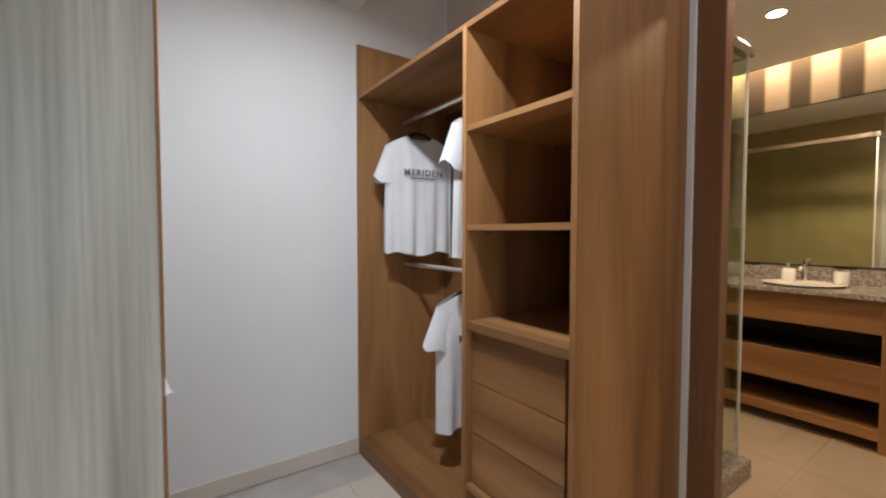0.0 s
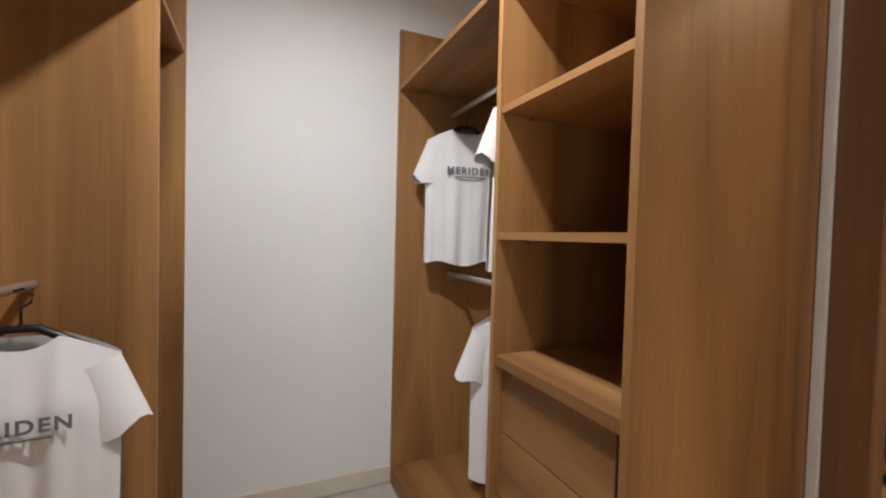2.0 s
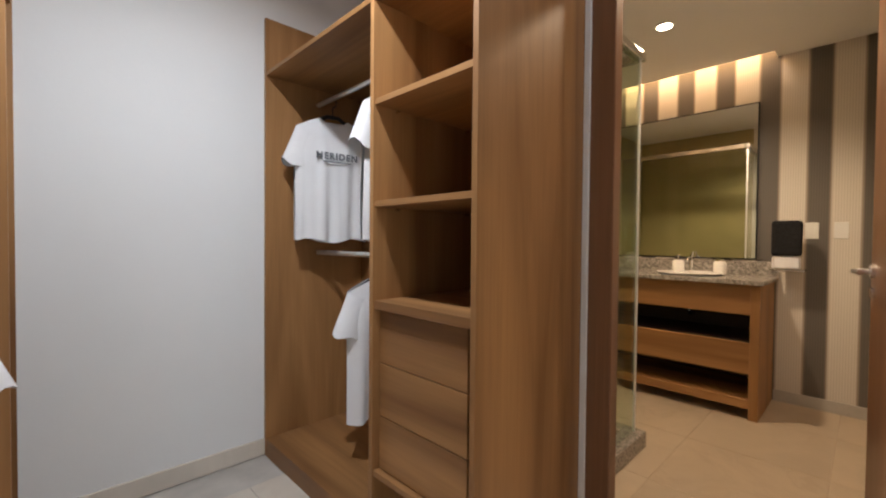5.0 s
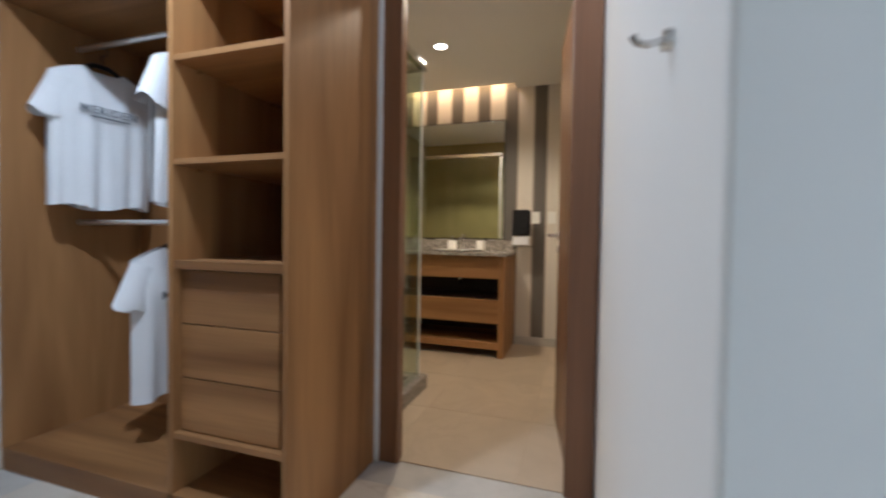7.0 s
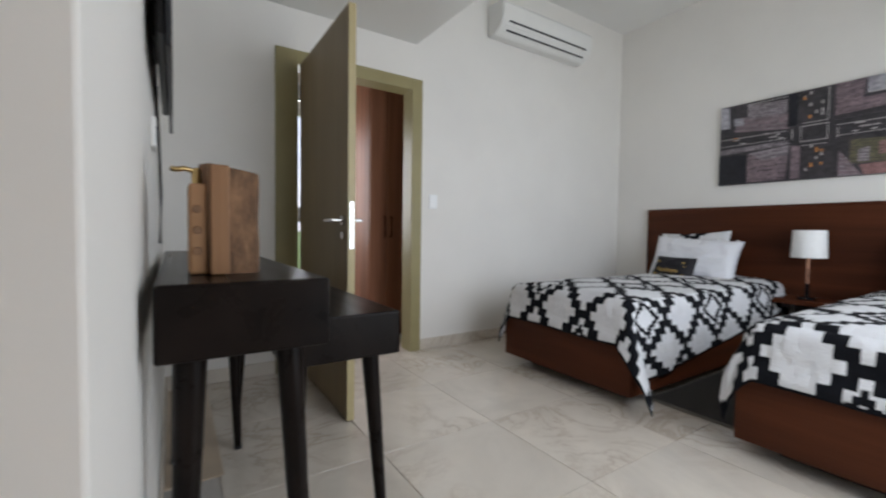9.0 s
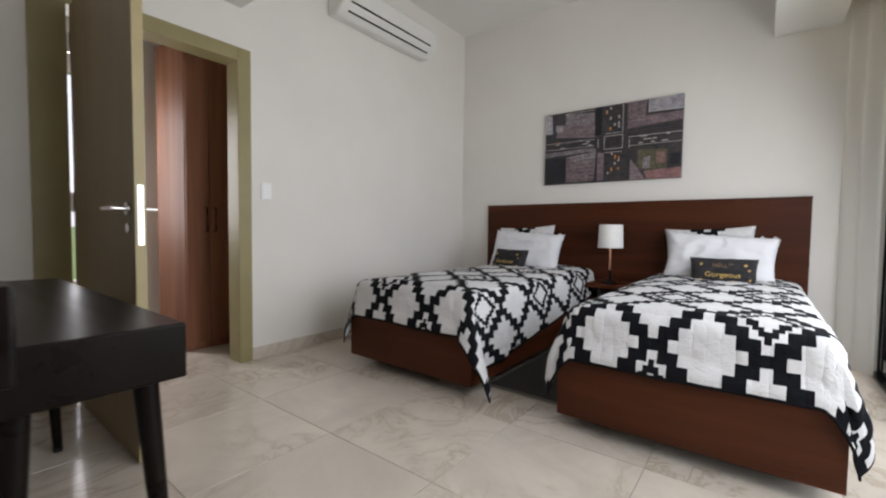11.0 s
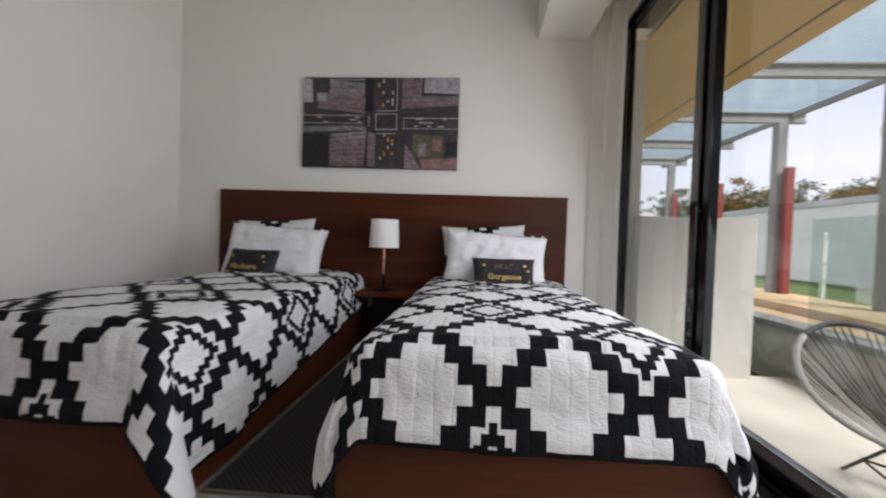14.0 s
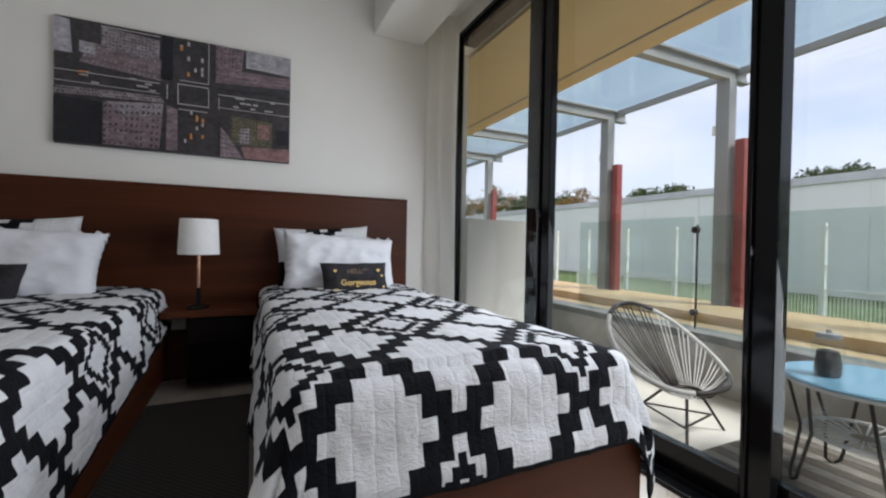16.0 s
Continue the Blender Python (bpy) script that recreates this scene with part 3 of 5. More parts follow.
# ---------------- sliding glass doors ----------------
WY0, WY1, WZ = -4.47, -0.96, 2.49
bm = box(-0.735, -0.683, WY0 - 0.02, WY0 + 0.010, 0, WZ, 0.003)
bx(bm, -0.86, -0.66, WY1 - 0.045, WY1 + 0.05, 0, WZ, 0.004)
bx(bm, -0.86, -0.66, WY0 + 0.045, WY1 - 0.045, WZ - 0.03, WZ, 0.004)
bx(bm, -0.90, -0.64, WY0 + 0.045, WY1 - 0.045, -0.05, 0.018, 0.004)
for tx in (-0.70, -0.76, -0.82):
    bx(bm, tx - 0.004, tx + 0.004, WY0 + 0.05, WY1 - 0.05, 0.018, 0.034)
win = setting("window_1", bm, M["black_metal"], "black aluminium sliding glass doors to the terrace", "window")
for px, y0, y1 in ((-0.705, -4.385, -3.25), (-0.76, -3.53, -2.21), (-0.815, -2.32, -0.98)):
    sash = bmesh.new()
    sw = 0.095
    bx(sash, px - 0.022, px + 0.022, y0, y0 + (0.025 if y0 < -4.3 else sw), 0.034, WZ - 0.03, 0.004)
    bx(sash, px - 0.022, px + 0.022, y1 - sw, y1, 0.034, WZ - 0.03, 0.004)
    bx(sash, px - 0.022, px + 0.022, y0 + sw, y1 - sw, 0.034, 0.034 + sw, 0.004)
    bx(sash, px - 0.022, px + 0.022, y0 + sw, y1 - sw, WZ - 0.03 - 0.035, WZ - 0.03, 0.004)
    for by in ((y1 - sw + 0.012,) if y0 < -4.3 else (y0 + sw - 0.026, y1 - sw + 0.012)):
        bx(sash, px + 0.0225, px + 0.034, by, by + 0.014, 0.034, WZ - 0.035, 0.003)
    so = part("sash", sash, M["black_metal"], win)
    pane = part("pane", box(px - 0.003, px + 0.003, y0 + (0.015 if y0 < -4.3 else sw - 0.01), y1 - sw + 0.01, 0.11, WZ - 0.06), M["glass"], so, "clear glass pane")
    pane.visible_shadow = False

# ---------------- baseboards ----------------
bm = box(XD - 0.012, XD, YH, -1.912, 0, 0.085, 0.003)
bx(bm, XD - 0.012, XD, -0.818, YT, 0, 0.085, 0.003)
bx(bm, -0.6, XD - 0.012, YH, YH + 0.012, 0, 0.085, 0.003)
bx(bm, 0.31, XD - 0.012, YT - 0.012, YT, 0, 0.085, 0.003)
setting("baseboard_room", bm, M["marble"], "pale tile baseboard", "baseboard")
setting("baseboard_closet", box(0.178, 1.075, 2.238, 2.25, 0, 0.085, 0.003), M["marble"], "pale tile baseboard in the closet", "baseboard")
bm = box(3.973, 3.985, -0.118, 0.53, 0, 0.08, 0.003)
setting("baseboard_bath", bm, M["grout"], "grey baseboard in the bathroom", "baseboard")

# ---------------- wardrobes ----------------
T = 0.02


def shirt_mesh(drop=0.66, half=0.235, seed=1):
    """A T-shirt on a hanger, hanging in the local x-z plane: rounded shoulders, sleeves, folds; front faces -y."""
    bm = bmesh.new()
    rnd = random.Random(seed)
    ph = [rnd.uniform(0, 6) for _ in range(4)]
    nx, nz = 36, 30
    for side in (-1, 1):
        grid = []
        for b in range(nz + 1):
            t = b / nz
            row = []
            for a in range(nx + 1):
                u = a / nx * 2 - 1
                w = half * (0.93 + 0.05 * t + 0.03 * math.sin(3 * t + ph[0]))
                x = u * w
                shoulder = -0.075 * abs(u) ** 1.5
                neck = -0.05 * max(0.0, 1 - (abs(u) / 0.38) ** 2) * (1.0 if side < 0 else 0.45)
                top = shoulder + neck
                z = top * (1 - t) - drop * t + 0.012 * math.sin(5 * u + ph[1]) * t
                puff = 0.05 * math.sqrt(max(0.0, 1 - abs(u) ** 3)) * (0.35 + 0.65 * min(1, 4 * t))
                fold = 0.012 * math.sin(11 * u + ph[2] + 1.5 * t) * t + 0.006 * math.sin(19 * u + ph[3]) * t
                row.append(bm.verts.new((x, side * (puff + fold * 0.9 + 0.006), z)))
            grid.append(row)
        for b in range(nz):
            for a in range(nx):
                bm.faces.new((grid[b][a], grid[b][a + 1], grid[b + 1][a + 1], grid[b + 1][a]))
    # sleeves
    for sx in (-1, 1):
        rings = []
        for k in range(9):
            t = k / 8
            cx = sx * (half - 0.075 + 0.066 * t)
            cz = -0.105 - 0.175 * t
            hw, th = 0.070 + 0.004 * t, 0.034 + 0.010 * t
            d = Vector((sx * 0.34, 0, -0.94))
            nrm = Vector((0.94 * sx, 0, 0.34))
            ring = []
            for s in range(16):
                an = 2 * math.pi * s / 16
                p = Vector((cx, 0, cz)) + nrm * hw * math.cos(an) + Vector((0, 1, 0)) * th * math.sin(an)
                ring.append(bm.verts.new(p + d * 0.012 * math.sin(3 * an + ph[1]) * t))
            rings.append(ring)
        for a, c in zip(rings, rings[1:]):
            for s in range(16):
                bm.faces.new((a[s], a[(s + 1) % 16], c[(s + 1) % 16], c[s]))
    return bm


def lettering(text, size, material, parent, m, label, bold=0.0, spacing=1.0):
    cu = bpy.data.curves.new("lettering", "FONT")
    cu.body, cu.size, cu.align_x, cu.align_y, cu.extrude = text, size, "CENTER", "CENTER", 0.0008
    cu.offset, cu.space_character = bold, spacing
    tmp = bpy.data.objects.new("lettering", cu)
    scene.collection.objects.link(tmp)
    bpy.context.view_layer.update()
    dg = bpy.context.evaluated_depsgraph_get()
    me = bpy.data.meshes.new_from_object(tmp.evaluated_get(dg))
    bpy.data.objects.remove(tmp)
    me.materials.clear()
    me.materials.append(material)
    ob = new("lettering", me)
    ob.parent = parent
    ob.matrix_local = m
    tagged(ob, label)
    return ob


def shirt(m, group, drop=0.66, seed=1, label="white cotton T-shirt with a grey chest print on a black hanger"):
    ob = thing("t_shirt", label, "T-shirt", group)
    part("cloth", shirt_mesh(drop, 0.205, seed), M["shirt"], ob, smooth=9)
    # chest print: a word over a thin line
    lettering("MERIDEN", 0.047, M["ink"], ob, pose(0, -0.069, -0.222, 90, 0, 0), "grey printed word", 0.0013, 1.22)
    part("print_line", box(-0.075, 0.075, -0.072, -0.066, -0.253, -0.248), M["ink"], ob, "thin printed line")
    bm = bmesh.new()
    tube(bm, [(-0.16, 0, -0.075), (-0.09, 0, -0.035), (-0.03, 0, 0.0), (0.03, 0, 0.0), (0.09, 0, -0.035), (0.16, 0, -0.075)], 0.011)
    tube(bm, [(0, 0, 0.0), (0, 0, 0.05), (0.018, 0, 0.064), (0.022, 0, 0.083), (0.006, 0, 0.098), (-0.014, 0, 0.092)], 0.0035)
    part("hanger", bm, M["black_plastic"], ob, "black plastic hanger", 9)
    ob.matrix_world = m
    return ob


# right unit: front plane x = 1.07, from y = 0.805 to the end wall
XF, XB, YP, YV, YE, ZT = 1.07, 1.645, 0.805, 1.292, 2.247, 2.235
unit = thing("open_wardrobe", "open oak laminate wardrobe with shelves, drawers and hanging rails", "wardrobe")
part("side_panel", box(XF, XB, YP, YP + T, 0.0, 2.62, 0.0015), M["oak"], unit)
part("divider", box(XF, XB, YV - T / 2, YV + T / 2, 0.0, ZT - 0.28, 0.0015), M["oak"], unit)
part("end_panel", box(XF, XB, YE - T, YE, 0.0, ZT, 0.0015), M["oak"], unit)
part("back_panel", box(XB, XB + 0.012, YP, YE, 0.0, 2.25), M["oak"], unit)
part("top_shelf", box(XF + 0.004, XB, YP + T, YE - T, 1.945, 1.965, 0.001), M["oak_y"], unit)
part("shelf", box(XF + 0.006, XB, YP + T, YV - T / 2, 1.585, 1.605, 0.001), M["oak_y"], unit)
part("shelf", box(XF + 0.006, XB, YP + T, YV - T / 2, 1.232, 1.252, 0.001), M["oak_y"], unit)
part("drawer_top", box(XF + 0.006, XB, YP + T, YV - T / 2, 0.875, 0.905, 0.001), M["oak_y"], unit)
part("drawer_base", box(XF + 0.006, XB, YP + T, YV - T / 2, 0.285, 0.305, 0.001), M["oak_y"], unit)
part("plinth_shelf", box(XF, XB, YP + T, YE - T, 0.0, 0.09, 0.001), M["oak_y"], unit)
for zz in (1.578, 1.225):
    for xx in (XF + 0.10, XB - 0.10):
        bm = bmesh.new()
        rod(bm, (xx, YV - T / 2, zz), (xx, YV - T / 2 - 0.018, zz), 0.005, seg=8)
        part("shelf_pin", bm, M["chrome"], unit, "small steel shelf pin", 0.6)
for k in range(3):
    z0 = 0.309 + k * 0.1885
    part("drawer_front", box(XF + 0.028, XF + 0.048, YP + T + 0.032, YV - T / 2 - 0.006, z0, z0 + 0.1845, 0.0015), M["oak_y"], unit, "flat oak drawer front")
# dark sheet paints the shade in the gap beside the drawers
part("drawer_side", box(XF + 0.05, XB - 0.03, YP + T + 0.028, YP + T + 0.031, 0.309, 0.875), M["recess_dark"], unit, "dark sheet standing in for the drawer gap's shade")
for zz, x in ((1.86, 1.36), (1.045, 1.36)):
    bm = bmesh.new()
    rod(bm, (x, YV + T / 2, zz), (x, YE - T, zz), 0.0125, seg=16)
    part("hanging_rail", bm, M["alu"], unit, "satin aluminium hanging rail", 0.6)
# grey edge strip between the unit and the door frame
setting("trim_strip", box(1.646, 1.659, 0.782, 0.804, 0, 2.40, 0.002), M["strip"], "pale vertical edge strip beside the bathroom door", "trim")

shirt(pose(1.375, 2.10, 1.77, 0, 0, -8), "shirts in the wardrobe", 0.66, 1)
shirt(pose(1.39, 1.56, 1.77, 0, 0, 8), "shirts in the wardrobe", 0.66, 2)
shirt(pose(1.42, 1.68, 0.955, 0, 0, -6), "shirts in the wardrobe", 0.66, 3)

# left unit, facing it across the passage
LF, LB, LP, LV = 0.178, -0.40, 0.80, 1.765
unit2 = thing("open_wardrobe", "open oak laminate wardrobe with a hanging shirt", "wardrobe")
# outer panel is coloured pale for the daylight reflected on it
part("side_panel", box(LB, 0.160, 0.792, LP + T, 0.0, 2.395, 0.0015), M["sheen_wood"], unit2, "outer side panel with pale window sheen painted in")
part("edge_band", box(0.1605, 0.1635, 0.7915, LP + T, 0.0, 2.395), M["oak"], unit2, "brown front edge band")
part("divider", box(LB, LF, LV - T / 2, LV + T / 2, 0.0, 2.20, 0.0015), M["oak"], unit2)
part("end_panel", box(LB, LF, YE - T, YE, 0.0, ZT, 0.0015), M["oak"], unit2)
part("back_panel", box(LB - 0.012, LB, LP, YE, 0.0, 2.25), M["oak"], unit2)
part("top_shelf", box(LB, LF - 0.004, LP + T, LV - T / 2, 1.945, 1.965, 0.001), M["oak_y"], unit2)
part("top_shelf", box(LB, LF - 0.004, LV + T / 2, YE - T, 1.945, 1.965, 0.001), M["oak_y"], unit2)
part("plinth_shelf", box(LB, LF, LP + T, YE - T, 0.0, 0.09, 0.001), M["oak_y"], unit2)
bm = bmesh.new()
rod(bm, (-0.11, LP + T, 1.075), (-0.11, LV - T / 2, 1.075), 0.0125, seg=16)
part("hanging_rail", bm, M["alu"], unit2, "satin aluminium hanging rail", 0.6)
bm = bmesh.new()
rod(bm, (-0.11, LP + T, 1.86), (-0.11, LV - T / 2, 1.86), 0.0125, seg=16)
part("hanging_rail", bm, M["alu"], unit2, "satin aluminium hanging rail", 0.6)
shirt(pose(-0.07, 1.60, 0.985, 0, 0, 5), "shirts in the wardrobe", 0.66, 4)

# ---------------- bathroom ----------------
van = thing("vanity", "oak bathroom vanity with open shelves and a granite top", "vanity")
VX, VY0, VY1 = 3.424, 0.535, 1.98
part("side_panel", box(VX, 3.975, VY0, VY0 + 0.05, 0.0, 0.855, 0.002), M["oak"], van)
part("side_panel", box(VX, 3.975, VY1 - 0.05, VY1, 0.0, 0.855, 0.002), M["oak"], van)
part("upper_front", box(VX, 3.45, VY0 + 0.05, VY1 - 0.05, 0.665, 0.855, 0.002), M["oak_y"], van)
part("lower_front", box(VX, 3.45, VY0 + 0.05, VY1 - 0.05, 0.290, 0.487, 0.002), M["oak_y"], van)
# middle shelf and back are coloured dark for the shade inside the vanity
part("middle_shelf", box(3.45, 3.96, VY0 + 0.05, VY1 - 0.05, 0.467, 0.487), M["recess_dark"], van)
part("bottom_shelf", box(VX, 3.96, VY0 + 0.05, VY1 - 0.05, 0.070, 0.126, 0.002), M["oak_y"], van)
part("back", box(3.96, 3.975, VY0 + 0.05, VY1 - 0.05, 0.10, 0.855), M["recess_dark"], van)
part("countertop", box(3.395, 3.984, VY0 - 0.02, VY1 + 0.02, 0.855, 0.885, 0.003), M["granite"], van, "speckled brown granite countertop")
part("backsplash", box(3.965, 3.984, VY0 - 0.02, VY1 + 0.02, 0.885, 0.985, 0.002), M["granite"], van, "granite backsplash")
bm = bmesh.new()
rod(bm, (3.72, 1.0, 0.62), (3.72, 1.0, 0.855), 0.016)
tube(bm, [(3.72, 1.0, 0.62), (3.74, 1.0, 0.59), (3.80, 1.0, 0.585), (3.84, 1.0, 0.62), (3.95, 1.0, 0.625)], 0.016)
part("drain_trap", bm, M["chrome"], van, "chrome drain trap", 0.8)
bm = bmesh.new()
lathe(bm, [(0.19, 0.886), (0.215, 0.900), (0.205, 0.902), (0.16, 0.893), (0.02, 0.888)], 3.68, 1.0)
solid("basin", bm, M["porcelain"], "white porcelain basin rim set in the granite top", "basin", smooth=0.8)
faucet = bmesh.new()
rod(faucet, (3.90, 1.04, 0.885), (3.90, 1.04, 1.0), 0.016)
tube(faucet, [(3.90, 1.04, 0.985), (3.86, 1.04, 1.005), (3.80, 1.04, 0.995), (3.785, 1.04, 0.975)], 0.011)
rod(faucet, (3.90, 1.04, 1.0), (3.93, 1.04, 1.045), 0.007)
solid("faucet", faucet, M["chrome"], "chrome basin mixer tap on the granite top", "faucet", smooth=0.8)
for cy, pump in ((1.106, True), (0.830, False)):
    cup = thing("soap_dispenser" if pump else "tumbler", "white ceramic soap dispenser on the granite top" if pump else "white ceramic bathroom tumbler", "dispenser" if pump else "cup")
    bm = bmesh.new()
    lathe(bm, [(0.036, 0.886), (0.042, 0.895), (0.043, 0.965), (0.036, 0.982), (0.030, 0.984)], 3.80, cy)
    part("body", bm, M["porcelain"], cup, smooth=0.8)
    bm = bmesh.new()
    if pump:
        rod(bm, (3.80, cy, 0.984), (3.80, cy, 1.02), 0.008)
        tube(bm, [(3.80, cy, 1.02), (3.78, cy, 1.022), (3.75, cy, 1.015)], 0.006)
    else:
        lathe(bm, [(0.037, 0.9845), (0.037, 0.994), (0.02, 0.996)], 3.80, cy)
    part("pump" if pump else "rim", bm, M["chrome"], cup, smooth=0.8)
mir = thing("wall_mirror", "large rectangular mirror in a slim frame above the vanity", "mirror")
part("mirror_glass", box(3.968, 3.976, 0.65, 1.86, 1.005, 2.13), M["mirror"], mir, "silvered mirror glass")
part("backing", box(3.9765, 3.984, 0.64, 1.87, 0.995, 2.14), M["black_plastic"], mir)
# towel ring with towels beside the vanity
tw = thing("towel_rack", "chrome towel rack with folded black and white towels", "towel rack")
bm = bmesh.new()
tube(bm, [(3.98, 0.55, 0.935), (3.84, 0.55, 0.935), (3.84, 0.37, 0.935), (3.98, 0.37, 0.935)], 0.008)
part("rail", bm, M["chrome"], tw, smooth=0.8)
bm = box(3.815, 3.865, 0.385, 0.535, 0.945, 1.03, 0.012)
part("white_towel", bm, M["pillow"], tw, "folded white towel")
bm = box(3.80, 3.875, 0.38, 0.54, 1.032, 1.27, 0.02)
part("black_towel", bm, M["towel_black"], tw, "rolled black towel")
for sy, lab in ((0.345, "white light switch on the striped wall"), (0.20, "beige socket plate on the striped wall")):
    sp = thing("switch_plate", lab, "switch")
    part("plate", box(3.976, 3.984, sy - 0.035, sy + 0.035, 1.15, 1.26, 0.003), M["white_plastic"], sp)
    part("rocker", box(3.972, 3.976, sy - 0.016, sy + 0.016, 1.18, 1.23, 0.002), M["white_plastic"], sp)
# shower
shower = thing("shower_screen", "clear glass shower screen with a chrome top rail", "shower screen")
for x0, x1, y0, y1 in ((1.80, 2.54, 0.945, 0.953), (2.543, 2.551, 0.954, 2.2)):
    g = part("glass_panel", box(x0, x1, y0, y1, 0.09, 2.08), M["glass_shower"], shower, "clear glass panel")
    g.visible_shadow = False
part("edge_seal", box(2.541, 2.552, 0.941, 0.9525, 0.09, 2.08), M["strip"], shower, "pale translucent edge seal")
bm = box(1.80, 2.57, 0.925, 0.972, 2.08, 2.125, 0.006)
part("top_rail", bm, M["chrome"], shower, "chrome rail")
bm = box(2.522, 2.568, 0.972, 2.2, 2.08, 2.125, 0.006)
part("top_rail", bm, M["chrome"], shower, "chrome rail")
bm = box(1.80, 2.60, 0.90, 1.0, 0.0, 0.09, 0.006)
bx(bm, 2.50, 2.60, 1.0, 2.25, 0.0, 0.09, 0.006)
setting("shower_curb", bm, M["granite"], "stone kerb under the shower glass", "kerb")
# fixtures for both spots; the second is an added, unseen lamp
for lx, ly in ((2.975, 0.97), (2.2, 0.35)):
    dl = thing("downlight", "round recessed ceiling downlight, lit, in a pair with one added", "ceiling light", "bathroom downlights")
    bm = bmesh.new()
    lathe(bm, [(0.056, 2.4345), (0.056, 2.427), (0.044, 2.4255), (0.043, 2.431)], lx, ly)
    part("trim_ring", bm, M["white_plastic"], dl, smooth=0.8)
    bm = bmesh.new()
    lathe(bm, [(0.041, 2.4295), (0.041, 2.4275), (0.02, 2.4265)], lx, ly)
    part("lens", bm, M["bulb"], dl, "glowing lens", 0.8)

dl = thing("downlight", "round recessed ceiling downlight in the closet, lit", "ceiling light")
bm = bmesh.new()
lathe(bm, [(0.056, 2.4195), (0.056, 2.412), (0.044, 2.4105), (0.043, 2.416)], 0.60, 1.08)
part("trim_ring", bm, M["white_plastic"], dl, smooth=0.8)
bm = bmesh.new()
lathe(bm, [(0.041, 2.4145), (0.041, 2.4125), (0.02, 2.4115)], 0.60, 1.08)
part("lens", bm, M["bulb"], dl, "glowing lens", 0.8)

# ---------------- desk wall ----------------


def console(x0, x1, y0, y1, z0, z1, splay, label):
    t = thing("console_desk", label, "desk", "nested desks")
    part("box_top", box(x0, x1, y0, y1, z0, z1, 0.006), M["black_wood"], t)
    part("drawer_front", box(x0 + 0.03, x1 - 0.03, y0 - 0.004, y0 - 0.0005, z0 + 0.015, z1 - 0.018, 0.001), M["black_wood"], t)
    for cx, sx in ((x0 + 0.10, -1), (x1 - 0.10, 1)):
        for cy, sy in ((y0 + 0.055, -1), (y1 - 0.055, 1)):
            bm = bmesh.new()
            rod(bm, (cx + sx * splay, cy + sy * 0.028, 0.012), (cx, cy, z0 + 0.002), 0.015, 0.027, 18)
            leg = part("leg", bm, M["black_wood"], t, smooth=0.6)
            bm = bmesh.new()
            rod(bm, (cx + sx * splay, cy + sy * 0.028, 0.0), (cx + sx * splay, cy + sy * 0.028, 0.014), 0.016, 0.017, 14)
            part("foot_cap", bm, M["black_plastic"], leg, smooth=0.6)
    return t


console(0.707, 1.93, -0.514, -0.232, 0.728, 0.857, 0.05, "black stained wooden console desk with tapered legs")
console(1.02, 2.30, -0.826, -0.50, 0.586, 0.713, 0.05, "lower black wooden desk nested before the taller one")

# split log on the taller desk
clk = thing("split_log", "split log block with bark standing on the black desk", "wood block")
bm = bmesh.new()
prof = [(0.845, -0.405), (0.845, -0.325), (0.852, -0.318), (0.90, -0.305), (0.945, -0.33), (0.955, -0.38), (0.93, -0.41), (0.88, -0.415)]
rings = []
for k in range(13):
    z = 0.8585 + k * 0.0175
    rings.append([bm.verts.new((x + 0.003 * noise.noise(Vector((x * 40, y * 40, z * 12))), y + 0.004 * noise.noise(Vector((x * 30, y * 30, z * 14 + 5))), z + (0.008 * (y + 0.36) / 0.05 if k == 12 else 0))) for x, y in prof])
for a, c in zip(rings, rings[1:]):
    for s in range(len(prof)):
        bm.faces.new((a[s], a[(s + 1) % len(prof)], c[(s + 1) % len(prof)], c[s]))
bm.faces.new(rings[0][::-1])
bm.faces.new(rings[-1])
part("trunk", bm, M["log_bark"], clk, "bark covered split log")
part("split_face", box(0.834, 0.8445, -0.355, -0.322, 0.8585, 1.072, 0.003), M["log"], clk, "pale split wood face")
part("side_slab", box(0.85, 0.93, -0.316, -0.286, 0.8585, 1.035, 0.005), M["log"], clk, "pale sawn slab")
for kz in (0.905, 0.945, 0.985):
    bm = bmesh.new()
    rod(bm, (0.8505, -0.300, kz), (0.8465, -0.300, kz), 0.008, 0.007, 12)
    part("knot", bm, M["log_bark"], clk, "dark knot", 0.6)
bm = bmesh.new()
tube(bm, [(0.88, -0.30, 1.060), (0.875, -0.280, 1.064), (0.87, -0.266, 1.06), (0.868, -0.258, 1.062)], 0.005)
rod(bm, (0.88, -0.30, 1.035), (0.88, -0.30, 1.066), 0.008)
part("hook", bm, M["brass"], clk, "small brass hook", 0.8)

tv = thing("television", "black flat television on the wall above the desk", "television")
part("screen", box(1.02, 2.03, -0.264, -0.252, 1.345, 1.925, 0.003), M["black_plastic"], tv)
part("back_case", box(1.10, 1.95, -0.2515, -0.230, 1.40, 1.86, 0.006), M["black_plastic"], tv)
part("wall_bracket", box(1.40, 1.65, -0.2295, -0.2115, 1.5, 1.75), M["black_metal"], tv)
bm = bmesh.new()
tube(bm, [(1.55, -0.222, 1.40), (1.56, -0.224, 1.25), (1.50, -0.23, 1.05), (1.52, -0.226, 0.90)], 0.004)
solid("television_cable", bm, M["black_plastic"], "thin black cable hanging below the television", "cable", smooth=9)
sock = thing("wall_socket", "white wall socket behind the desk", "socket")
